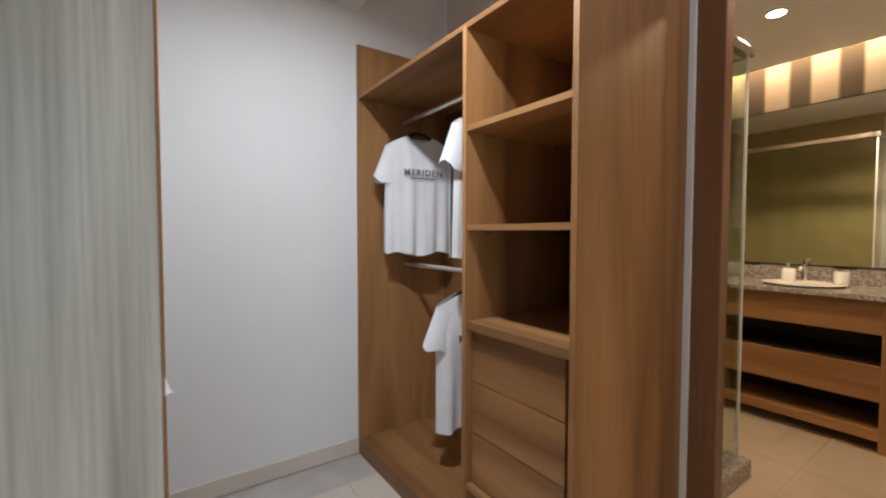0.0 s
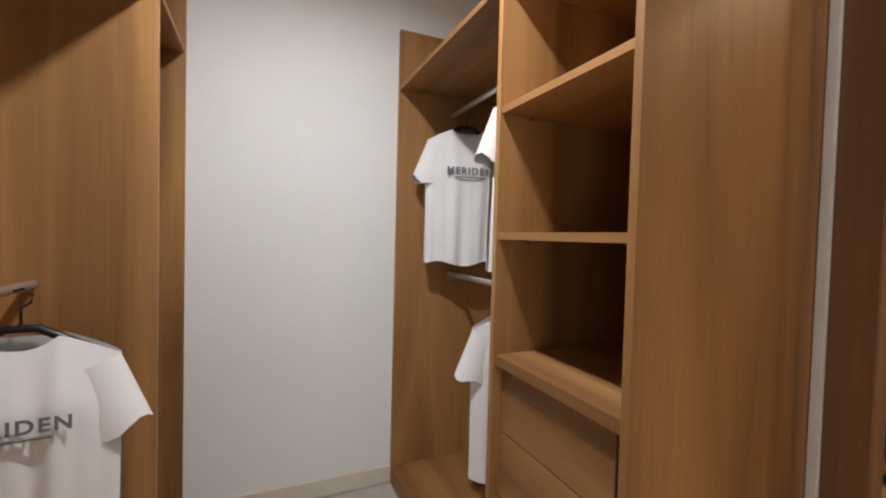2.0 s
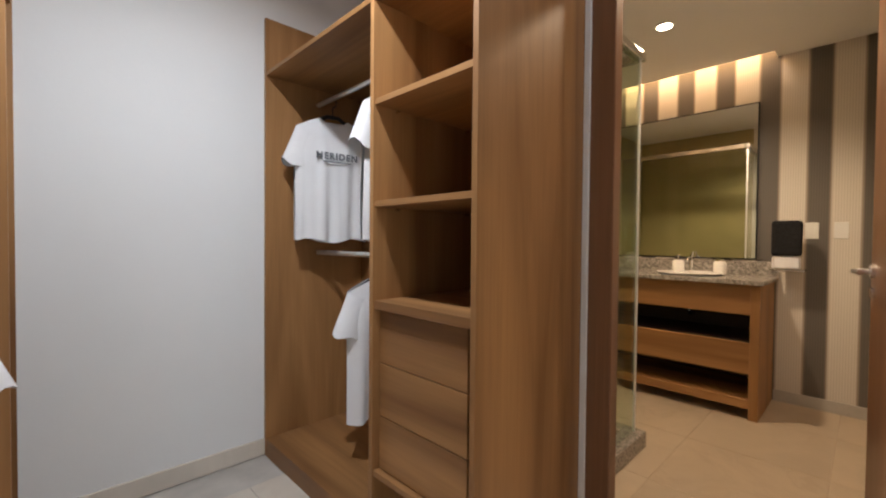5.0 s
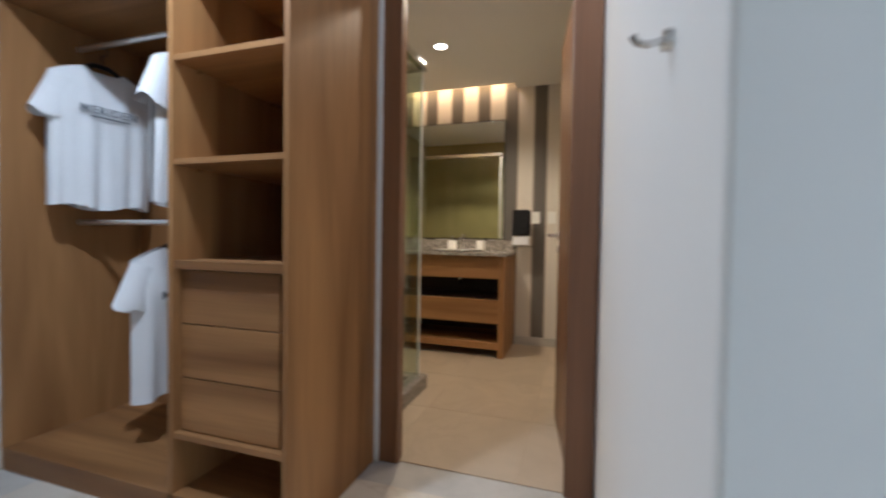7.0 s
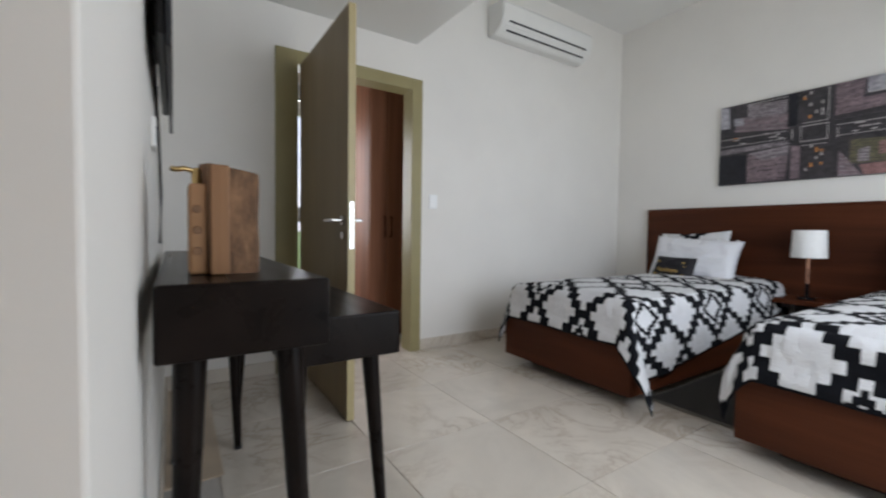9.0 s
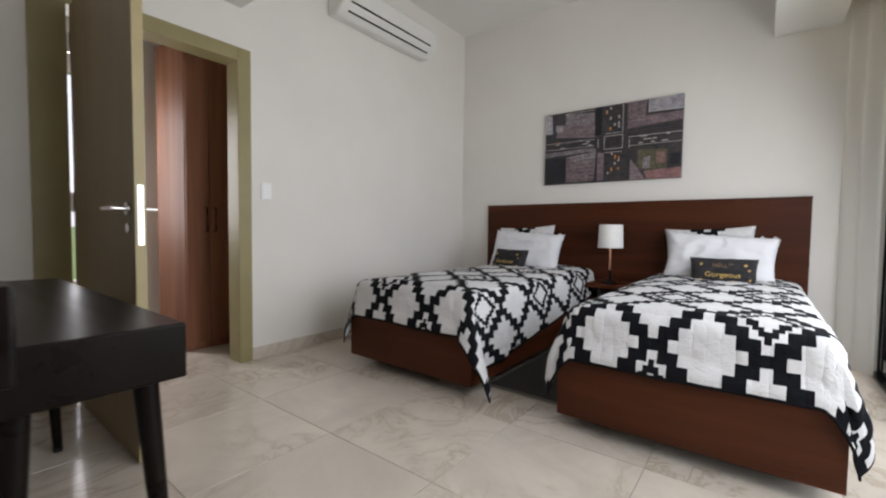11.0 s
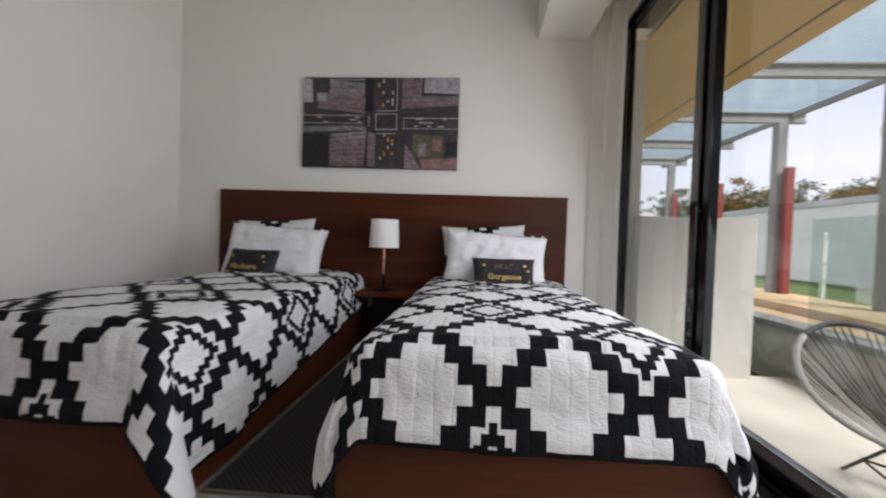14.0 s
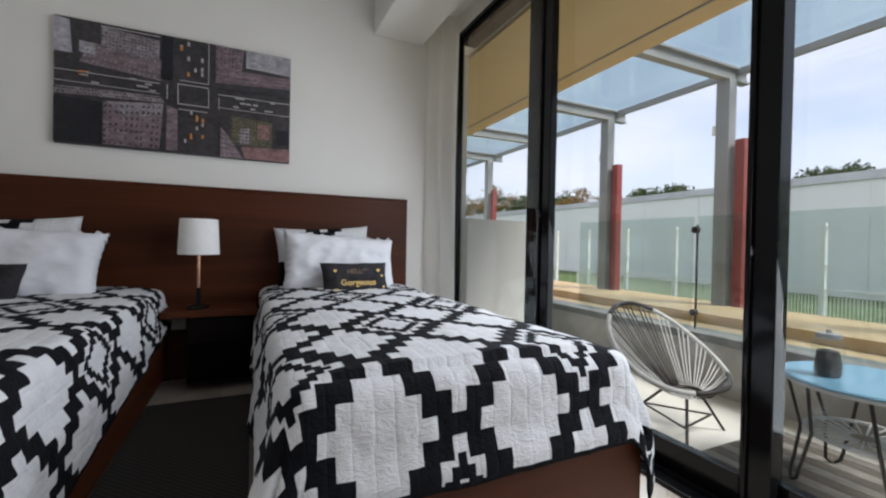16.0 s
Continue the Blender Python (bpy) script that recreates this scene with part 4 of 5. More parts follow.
part("plate", box(1.30, 1.42, -0.224, -0.2125, 1.17, 1.25, 0.003), M["white_plastic"], sock)
part("insert", box(1.33, 1.39, -0.227, -0.2245, 1.19, 1.23, 0.002), M["black_plastic"], sock)

M["switch_white"] = plain("bright_white_plastic", (0.93, 0.93, 0.93), 0.25, 0, 0.01, 5, 0.0)
sw1 = thing("light_switch", "white square light switch on the door wall", "switch")
part("plate", box(XD - 0.012, XD - 0.0005, -2.062, -1.985, 1.135, 1.25, 0.003), M["switch_white"], sw1)
part("rocker", box(XD - 0.017, XD - 0.0122, -2.052, -1.995, 1.145, 1.24, 0.002), M["switch_white"], sw1)

# robe hook on the closet side of the partition
hook = thing("wall_hook", "small pale round hook on the partition wall", "hook")
bm = bmesh.new()
rod(bm, (0.437, -0.1185, 1.178), (0.437, -0.1115, 1.178), 0.011, 0.010, 18)
part("rose", bm, M["chrome"], hook, "chrome rose", 0.6)
bm = bmesh.new()
tube(bm, [(0.437, -0.1115, 1.178), (0.437, -0.098, 1.176), (0.437, -0.090, 1.179), (0.437, -0.086, 1.186)], 0.004)
part("peg", bm, M["chrome"], hook, "short curved peg", 0.8)

# air conditioner
ac = thing("air_conditioner", "white wall mounted split air conditioner above the door wall", "air conditioner")
bm = bmesh.new()
prof = [(XD - 0.001, 2.635), (XD - 0.10, 2.63), (XD - 0.175, 2.68), (XD - 0.20, 2.735), (XD - 0.205, 2.86), (XD - 0.17, 2.895), (XD - 0.001, 2.90)]
r0 = [bm.verts.new((x, -3.70, z)) for x, z in prof]
r1 = [bm.verts.new((x, -2.56, z)) for x, z in prof]
for s in range(len(prof)):
    bm.faces.new((r0[s], r0[(s + 1) % len(prof)], r1[(s + 1) % len(prof)], r1[s]))
bm.faces.new(r0)
bm.faces.new(r1[::-1])
bmesh.ops.bevel(bm, geom=list(bm.edges), offset=0.008, segments=2, affect="EDGES")
part("case", bm, M["white_plastic"], ac, smooth=0.6)
for xx, zz in ((XD - 0.192, 2.7235), (XD - 0.150, 2.6665)):
    bm = box(-0.008, 0.008, -3.62, -2.64, -0.006, 0.006, 0.002)
    bmesh.ops.transform(bm, matrix=pose(xx, 0, zz, 0, 32, 0), verts=bm.verts)
    part("air_slot", bm, M["black_plastic"], ac, "dark air slot")
part("louvre", box(XD - 0.186, XD - 0.170, -3.64, -2.62, 2.689, 2.713, 0.004), M["white_plastic"], ac)

# ---------------- beds ----------------


def quilt_mesh(x0, x1, y_head, y_foot, z_top, side0, side1, foot, seed, shift, flap):
    """A quilt laid over the mattress: flat on top, rounded at the edges, hanging at both sides and the foot, with drooping corners."""
    bm = bmesh.new()
    uvl = bm.loops.layers.uv.new("cloth")
    hem = bm.loops.layers.uv.new("hem")
    R = 0.055
    W, L = x1 - x0, y_foot - y_head
    nu, nv = 190, 280
    vs = [(L + foot) * b / nv for b in range(nv + 1)]
    left = [side0[0] + (side0[1] - side0[0]) * min(1.0, v / L) for v in vs]
    us = [[-s + (W + s + side1) * a / nu for a in range(nu + 1)] for s in left]

    def place(u, v):
        du = max(0.0, -u, u - W)
        dv = max(0.0, v - L)
        sx = -1 if u < 0 else 1
        px, py = min(max(u, 0.0), W), min(v, L)
        d = math.hypot(du, dv)
        crown = 0.022 * (1 - (2 * px / W - 1) ** 4)
        nz = noise.noise(Vector((u * 2.3, v * 2.3, seed)))
        fine = noise.noise(Vector((u * 7, v * 7, seed + 9)))
        pucker = 0.0035 * abs(noise.noise(Vector((u * 16, v * 11, seed + 5)))) + 0.0025 * noise.noise(Vector((u * 31, v * 24, seed + 6)))
        if d < 1e-6:
            z = z_top + crown + 0.010 * nz + 0.004 * fine + pucker
            return Vector((x0 + px, y_head + py, z))
        arc = R * math.pi / 2
        if d < arc:
            an = d / R
            out, drop = R * math.sin(an), R * (1 - math.cos(an))
        else:
            out, drop = R, R + (d - arc)
        both = min(du, dv) / max(d, 1e-6)
        along = v if du >= dv else u
        hang = max(0.0, d - arc)
        wave = (0.35 if dv > du else 1.0) * (0.030 * noise.noise(Vector((along * 3.2, 0.3, seed + 3))) + 0.012 * math.sin(along * 17 + seed)) * min(1.0, hang / 0.18)
        flare = hang * (0.09 + (flap[0] if u < 0 else flap[1]) * both) + wave * (1 + 0.8 * both)
        out = max(out + max(-0.02, flare) + 1.6 * pucker, 0.088 * min(1.0, drop / 0.20) + pucker)
        dx, dy = (sx * du / d, dv / d)
        z = z_top + 0.010 * nz - drop * (1 + 0.10 * both) + 0.004 * fine
        return Vector((x0 + px + dx * out, y_head + py + dy * out, max(z, 0.05 + 0.02 * nz)))
    grid = [[bm.verts.new(place(u, v)) for u in us[b]] for b, v in enumerate(vs)]
    for b in range(nv):
        for a in range(nu):
            f = bm.faces.new((grid[b][a], grid[b][a + 1], grid[b + 1][a + 1], grid[b + 1][a]))
            for lp, (p, q) in zip(f.loops, ((a, b), (a + 1, b), (a + 1, b + 1), (a, b + 1))):
                lp[uvl].uv = (us[q][p] - W / 2 + shift[0], vs[q] - L + shift[1])
                lp[hem].uv = (1 - min(us[q][p] + left[q], W + side1 - us[q][p]), 1 - (L + foot - vs[q]))
    return bm


def puffy(w, h, d, seed, ruff=0.0, n=40, crease=0.0):
    """A stuffed pillow in the local x-z plane, thick along y, with pinched corners."""
    bm = bmesh.new()
    for side in (-1, 1):
        g = []
        for b in range(n + 1):
            row = []
            for a in range(n + 1):
                u, v = a / n * 2 - 1, b / n * 2 - 1
                pin = 1 - 0.07 * (1 - abs(v) ** 2) * abs(u) ** 3
                pin2 = 1 - 0.08 * (1 - abs(u) ** 2) * abs(v) ** 3
                th = d / 2 * ((1 - u ** 4) * (1 - v ** 4)) ** 0.42
                wr = 0.022 * noise.noise(Vector((u * 2.4, v * 2.4, seed))) - crease * abs(noise.noise(Vector((u * 3.2 + v, v * 2.2, seed + 4)))) + 0.006 * noise.noise(Vector((u * 9, v * 6, seed + 7)))
                edge = max(abs(u), abs(v)) > 0.999
                rf = ruff * math.sin(30 * (u + v) + seed) if edge else 0
                row.append(bm.verts.new((w / 2 * u * pin, side * th + wr * (th / d * 2) + rf * 0.5, h / 2 * v * pin2 + rf)))
            g.append(row)
        for b in range(n):
            for a in range(n):
                bm.faces.new((g[b][a], g[b][a + 1], g[b + 1][a + 1], g[b + 1][a]))
    bmesh.ops.remove_doubles(bm, verts=bm.verts, dist=0.0008)
    return bm


def uv_flat(bm, sx, sz, ox=0.0, oz=0.0):
    uvl = bm.loops.layers.uv.new("cloth")
    for f in bm.faces:
        for lp in f.loops:
            lp[uvl].uv = (lp.vert.co.x * sx + ox, lp.vert.co.z * sz + oz)
    return bm


def heart(bm, x, z, s, y):
    pts = [(x + s * 0.062 * 16 * math.sin(t) ** 3, z + s * 0.062 * (13 * math.cos(t) - 5 * math.cos(2 * t) - 2 * math.cos(3 * t) - math.cos(4 * t))) for t in (2 * math.pi * k / 18 for k in range(18))]
    va = [bm.verts.new((px, y, pz)) for px, pz in pts]
    vb = [bm.verts.new((px, y + 0.004, pz)) for px, pz in pts]
    bm.faces.new(va)
    bm.faces.new(vb[::-1])
    for k in range(18):
        bm.faces.new((va[k], va[(k + 1) % 18], vb[(k + 1) % 18], vb[k]))


def bed(x0, x1, words, small, seed, cush_x, cush_turn, hang, shift, slide, flap):
    cx = (x0 + x1) / 2
    b = thing("single_bed", "single bed with a dark mahogany base and boxed mattress", "bed", "twin beds")
    part("foot_rail", box(x0, x1, -2.335, -2.31, 0.07, 0.345, 0.003), M["mahogany_x"], b)
    part("side_rail", box(x0, x0 + 0.025, -4.42, -2.336, 0.07, 0.345, 0.003), M["mahogany_y"], b)
    part("side_rail", box(x1 - 0.025, x1, -4.42, -2.336, 0.07, 0.345, 0.003), M["mahogany_y"], b)
    part("plinth", box(x0 + 0.12, x1 - 0.12, -4.38, -2.46, 0.0, 0.075), M["recess_dark"], b, "recessed dark plinth")
    part("mattress", box(x0 + 0.03, x1 - 0.03, -4.41, -2.36, 0.30, 0.555, 0.05), M["grey_cloth"], b, "mattress")
    q = solid("quilt", quilt_mesh(x0 + 0.075, x1 - 0.075, -4.40, -2.375, 0.578, hang, 0.36, 0.265, seed, shift, flap), M["quilt"],
              "white quilted bedspread with a black stepped lattice pattern", "bedspread", "bedspreads", smooth=9)
    md = q.modifiers.new("thickness", "SOLIDIFY")
    md.thickness, md.offset = 0.008, 1
    # sham, pillows, cushion
    sham = new("sham_pillow", mesh_of("sham_pillow", uv_flat(puffy(0.62, 0.42, 0.13, seed), 0.8, 0.8, 0.0, 0.085), M["quilt"], 9))
    tagged(sham, "quilted white pillow with a black pattern against the headboard", "pillow", "patterned pillows")
    sham.matrix_world = pose(cx + 0.09 + slide, -4.345, 0.775, 8, 3, 0)
    p1 = new("white_pillow", mesh_of("white_pillow", puffy(0.72, 0.40, 0.20, seed + 2, 0.018, crease=0.022), M["pillow"], 9))
    tagged(p1, "crumpled white cotton pillow propped on the bed", "pillow", "white pillows")
    p1.matrix_world = pose(cx + 0.01 + slide, -4.175, 0.733, 20, -3, 2)
    cus = new("cushion", mesh_of("cushion", puffy(0.41, 0.245, 0.10, seed + 5), M["cushion"], 9))
    tagged(cus, "small charcoal lumbar cushion with gold lettering", "cushion", "charcoal cushions")
    lettering(words, 0.052, M["gold"], cus, pose(0, -0.060, -0.022, 90, 0, 0), "gold lettering")
    if small:
        lettering(small, 0.042, M["rose"], cus, pose(0, -0.058, 0.047, 90, 0, 0), "faded bronze lettering")
    for hx, hz, s in ((-0.13, 0.055, 0.010), (0.13, 0.055, 0.011), (0.15, 0.02, 0.008), (-0.13, -0.062, 0.012), (0.06, -0.062, 0.009), (0.155, -0.05, 0.008)):
        bm = bmesh.new()
        heart(bm, hx, hz, s, -0.054)
        part("heart", bm, M["gold"], cus, "small gold printed heart")
    cus.matrix_world = pose(cush_x, -3.955, 0.645, -22, 0, 180 + cush_turn)


bed(-0.28, 0.72, "Gorgeous", "HELLO", 3, 0.185, 3, (0.36, 0.36), (0.277, 0.059), 0.0, (0.24, 0.30))
bed(1.21, 2.21, "Handsome", "", 8, 1.88, -16, (0.24, 0.47), (0.553, 0.059), 0.10, (0.78, 0.30))
hb = thing("headboard", "wide dark mahogany headboard behind both beds", "headboard")
part("panel", box(-0.306, 2.415, -4.478, -4.435, 0.02, 1.195, 0.002), M["mahogany_x"], hb)
part("top_cap", box(-0.308, 2.417, -4.479, -4.431, 1.1955, 1.212, 0.003), M["mahogany_x"], hb)
ns = thing("nightstand", "floating dark mahogany nightstand between the beds", "nightstand")
part("top", box(0.725, 1.205, -4.434, -4.13, 0.445, 0.482, 0.004), M["mahogany_x"], ns)
# box and drawer blackened to paint the unlit space under the top
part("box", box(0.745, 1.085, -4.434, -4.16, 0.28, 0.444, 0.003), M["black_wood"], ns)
# added box: stands in for deep shade before the headboard
part("recess", box(0.745, 1.085, -4.434, -4.20, 0.06, 0.279, 0.003), M["black_wood"], ns, "added black box standing in for the shade below")
part("drawer", box(0.755, 1.075, -4.1595, -4.148, 0.295, 0.43, 0.003), M["black_wood"], ns, "drawer front with shade painted in as black")
lamp = thing("table_lamp", "slim copper table lamp with a white drum shade", "lamp")
bm = bmesh.new()
lathe(bm, [(0.055, 0.4825), (0.057, 0.490), (0.050, 0.500), (0.012, 0.503)], 1.035, -4.25)
part("base", bm, M["black_metal"], lamp, "dark round base", 0.8)
bm = bmesh.new()
rod(bm, (1.035, -4.25, 0.602), (1.035, -4.25, 0.84), 0.0105, seg=16)
part("stem", bm, M["copper"], lamp, "copper upper stem", 0.8)
part("lower_stem", rod(bmesh.new(), (1.035, -4.25, 0.50), (1.035, -4.25, 0.602), 0.0115, seg=16), M["black_metal"], lamp, "black lower stem", 0.8)
bm = bmesh.new()
lathe(bm, [(0.105, 0.795), (0.107, 0.797), (0.098, 0.998), (0.096, 1.0), (0.094, 0.998), (0.102, 0.798)], 1.035, -4.25, 40)
part("shade", bm, M["shade"], lamp, "white fabric drum shade", 0.8)
sk = thing("wall_socket", "white socket beneath the nightstand", "socket")
part("plate", box(1.105, 1.195, -4.4345, -4.427, 0.33, 0.41, 0.003), M["white_plastic"], sk)
part("insert", box(1.125, 1.175, -4.4265, -4.424, 0.345, 0.395, 0.002), M["white_plastic"], sk)

# ---------------- picture ----------------
AX0, AX1, AZ0, AZ1, AY = 0.535, 1.758, 1.405, 2.105, -4.450
art = thing("wall_picture", "wide unframed aerial city photograph in dark mauve tones", "picture")
part("canvas", box(AX0, AX1, -4.478, AY, AZ0, AZ1, 0.002), M["art_dark"], art)


def art_rect(name, x, z, w, h, material, dy=0.0015, shear=0.0):
    """x runs from the picture's left (the east side) to its right, 0..1; z from the bottom, 0..1."""
    bm = bmesh.new()
    xa, xb = AX1 - (AX1 - AX0) * x, AX1 - (AX1 - AX0) * (x + w)
    za, zb = AZ0 + (AZ1 - AZ0) * z, AZ0 + (AZ1 - AZ0) * (z + h)
    bx(bm, xb, xa, AY, AY + dy, za, zb)
    for v in bm.verts:
        v.co.z += shear * ((AX1 - v.co.x) / (AX1 - AX0) - x)
    part(name, bm, material, art)


def art_poly(name, pts, material, dy):
    """A printed patch from corners given as fractions of the picture."""
    bm = bmesh.new()
    loop = [(AX1 - (AX1 - AX0) * x, AZ0 + (AZ1 - AZ0) * z) for x, z in pts]
    va = [bm.verts.new((x, AY + dy, z)) for x, z in loop]
    vb = [bm.verts.new((x, AY, z)) for x, z in loop]
    bm.faces.new(va)
    bm.faces.new(vb[::-1])
    for k in range(len(va)):
        bm.faces.new((va[k], va[(k + 1) % len(va)], vb[(k + 1) % len(va)], vb[k]))
    return part(name, bm, material, art)


def inside(quad, u, v):
    a, c, d, e = [Vector((p[0], p[1])) for p in quad]
    return a.lerp(c, u).lerp(e.lerp(d, u), v)


M["art_roof"] = art_block("print_roof_gravel", (0.16, 0.135, 0.15), (0.42, 0.37, 0.39), 26)
M["art_black"] = art_block("print_black_roof", (0.008, 0.009, 0.014), (0.020, 0.020, 0.028), 8)
FACADE_A = ((0.18, 0.02), (0.40, 0.02), (0.415, 0.41), (0.18, 0.36))
FACADE_B = ((0.64, 0.66), (0.76, 0.80), (0.77, 0.995), (0.64, 0.995))
FACADE_C = ((0.64, 0.66), (1.0, 0.70), (1.0, 0.80), (0.76, 0.80))
FACADE_D = ((0.09, 0.66), (0.41, 0.60), (0.405, 0.78), (0.13, 0.83))
FACADE_E = ((0.665, 0.005), (0.77, 0.005), (0.70, 0.20), (0.665, 0.28))
patches = [
    (((0.0, 0.63), (0.40, 0.58), (0.405, 0.995), (0.0, 0.995)), "art_dark"), (((0.0, 0.72), (0.065, 0.72), (0.055, 0.98), (0.0, 0.995)), "art_pale"),
    (FACADE_D, "art_mauve"), (((0.17, 0.80), (0.395, 0.78), (0.40, 0.94), (0.17, 0.97)), "art_roof"), (((0.09, 0.74), (0.15, 0.73), (0.15, 0.82), (0.09, 0.83)), "art_pale"),
    (((0.0, 0.39), (0.42, 0.42), (0.40, 0.47), (0.0, 0.45)), "art_roof"), (((0.0, 0.01), (0.175, 0.01), (0.175, 0.36), (0.0, 0.37)), "art_black"), (FACADE_A, "art_mauve"),
    (((0.27, 0.27), (0.41, 0.30), (0.415, 0.41), (0.19, 0.37)), "art_roof"), (FACADE_B, "art_mauve"), (FACADE_C, "art_mauve"),
    (((0.78, 0.84), (1.0, 0.82), (1.0, 0.995), (0.78, 0.995)), "art_pale"), (((0.64, 0.615), (1.0, 0.63), (1.0, 0.70), (0.64, 0.655)), "art_dark"),
    (((0.665, 0.02), (0.995, 0.02), (0.995, 0.38), (0.70, 0.40)), "art_dark"), (((0.715, 0.13), (0.91, 0.12), (0.91, 0.36), (0.715, 0.38)), "art_green"),
    (((0.75, 0.14), (0.80, 0.14), (0.80, 0.29), (0.75, 0.27)), "art_roof"), (((0.84, 0.20), (0.90, 0.20), (0.90, 0.33), (0.84, 0.33)), "art_rust"),
    (((0.78, 0.005), (1.0, 0.005), (1.0, 0.13), (0.76, 0.11)), "art_rust"), (((0.93, 0.16), (0.995, 0.16), (0.995, 0.30), (0.93, 0.30)), "art_black"), (FACADE_E, "art_mauve"),
    (((0.43, 0.02), (0.475, 0.02), (0.475, 0.38), (0.43, 0.40)), "art_mauve"), (((0.405, 0.62), (0.455, 0.62), (0.455, 0.995), (0.41, 0.995)), "art_black"),
]
for k, (quad, cname) in enumerate(patches):
    art_poly("printed_block", quad, M[cname], 0.0014 + 0.0003 * k)
arnd = random.Random(11)
for quad, nu, nv, cname, fill in ((FACADE_A, 11, 7, "art_dark", 0.42), (FACADE_B, 7, 7, "art_dark", 0.36), (FACADE_C, 24, 3, "art_dark", 0.34), (FACADE_D, 16, 4, "art_roof", 0.5),
                                  (FACADE_E, 6, 6, "art_pale", 0.35), (patches[3][0], 16, 6, "art_dark", 0.4), (patches[14][0], 12, 8, "art_dark", 0.5), (patches[5][0], 30, 2, "art_dark", 0.5)):
    bm = bmesh.new()
    for i in range(nu):
        for j in range(nv):
            if arnd.random() < 0.18:
                continue
            w, h = fill * arnd.uniform(0.6, 1.25), fill * arnd.uniform(0.6, 1.25)
            u0, v0 = (i + 0.15) / nu, (j + 0.15) / nv
            cs = [inside(quad, u0 + du * w / nu, v0 + dv * h / nv) for du, dv in ((0, 0), (1, 0), (1, 1), (0, 1))]
            bm.faces.new([bm.verts.new((AX1 - (AX1 - AX0) * c.x, AY + 0.0085, AZ0 + (AZ1 - AZ0) * c.y)) for c in cs])
    cl = part("printed_window", bm, M[cname], art)
    cl["kind"] = "stuff"
for x, z, w, h in ((0.475, 0.595, 0.135, 0.007), (0.475, 0.425, 0.135, 0.007), (0.475, 0.425, 0.003, 0.17), (0.608, 0.425, 0.003, 0.17), (0.0, 0.575, 0.40, 0.005), (0.0, 0.49, 0.40, 0.004), (0.43, 0.46, 0.003, 0.12),
                   (0.65, 0.555, 0.35, 0.005), (0.65, 0.44, 0.35, 0.004), (0.78, 0.835, 0.22, 0.008), (0.48, 0.38, 0.125, 0.005), (0.485, 0.63, 0.125, 0.005), (0.607, 0.64, 0.003, 0.35), (0.655, 0.42, 0.003, 0.11), (0.17, 0.97, 0.23, 0.005)):
    art_rect("printed_line", x, z, w, h, M["art_line"], 0.0092)
for k in range(40):
    lane = k % 4
    if lane == 0:
        x, z, w, h = 0.505 + 0.025 * arnd.randrange(4), 0.05 + arnd.random() * 0.30, 0.009, 0.030
    elif lane == 1:
        x, z, w, h = 0.485 + 0.03 * arnd.randrange(4), 0.66 + arnd.random() * 0.28, 0.010, 0.032
    elif lane == 2:
        x, z, w, h = 0.02 + arnd.random() * 0.36, 0.50 + 0.025 * arnd.randrange(4), 0.026, 0.012
    else:
        x, z, w, h = 0.67 + arnd.random() * 0.30, 0.46 + 0.04 * arnd.randrange(3), 0.024, 0.012
    art_rect("printed_car", x, z, w, h, M["art_orange"] if (lane == 0 and k % 3) or (lane == 1 and k % 5 == 0) or k % 14 == 2 else M["art_line"], 0.0096 + 0.00006 * k)

# ---------------- curtain ----------------
bm = bmesh.new()
nu, nv = 90, 24
grid = []
for b in range(nv + 1):
    t = b / nv
    row = []
    for a in range(nu + 1):
        u = a / nu
        sq = 1 - 0.10 * math.sin(math.pi * t)
        y = -4.452 + 0.200 * u * sq
        x = -0.46 + (0.012 + 0.004 * math.sin(3 * u + 2 * t)) * math.sin(u * 2 * math.pi * 2.1 + 0.5 * math.sin(4 * t)) - 0.175 * u
        row.append(bm.verts.new((x, y, 0.02 + 2.58 * (1 - t))))
    grid.append(row)
for b in range(nv):
    for a in range(nu):
        bm.faces.new((grid[b][a], grid[b][a + 1], grid[b + 1][a + 1], grid[b + 1][a]))
solid("sheer_curtain", bm, M["sheer"], "white sheer curtain drawn aside at the window corner", "curtain", smooth=9)

# ---------------- rug ----------------
rug = thing("rug", "dark woven runner between the beds with a pale border", "rug")
part("border", box(0.74, 1.255, -4.06, -2.55, 0.005, 0.011, 0.002), M["rug_edge"], rug)
part("weave", box(0.755, 1.24, -4.045, -2.565, 0.0115, 0.016, 0.002), M["rug"], rug)

# ---------------- terrace ----------------
setting("terrace_floor", box(-2.1, -0.90, -4.62, 1.2, -0.25, -0.10), M["terrace"], "pale tiled terrace floor", "floor")
setting("terrace_slab", box(-2.075, -0.90, -9.0, 2.0, 2.455, 2.72), M["slab_tan"], "tan painted slab over the terrace", "ceiling")
setting("trim_drip_groove", box(-1.875, -1.855, -9.0, 2.0, 2.4485, 2.4545), M["coping"], "dark drip groove along the slab's edge", "trim")
setting("wall_terrace_divider", box(-1.72, -0.87, -4.64, -4.52, -0.2, 1.10, 0.004), M["render_white"], "pale rendered divider wall on the terrace", "wall")
setting("wall_facade", box(-0.90, -0.78, -9.0, -4.62, -0.1, 2.47), M["render_white"], "pale facade beyond the divider", "wall")
setting("wall_facade_north", box(-2.16, -0.90, 1.2, 1.32, -0.1, 2.47), M["render_white"], "terrace end wall", "wall")
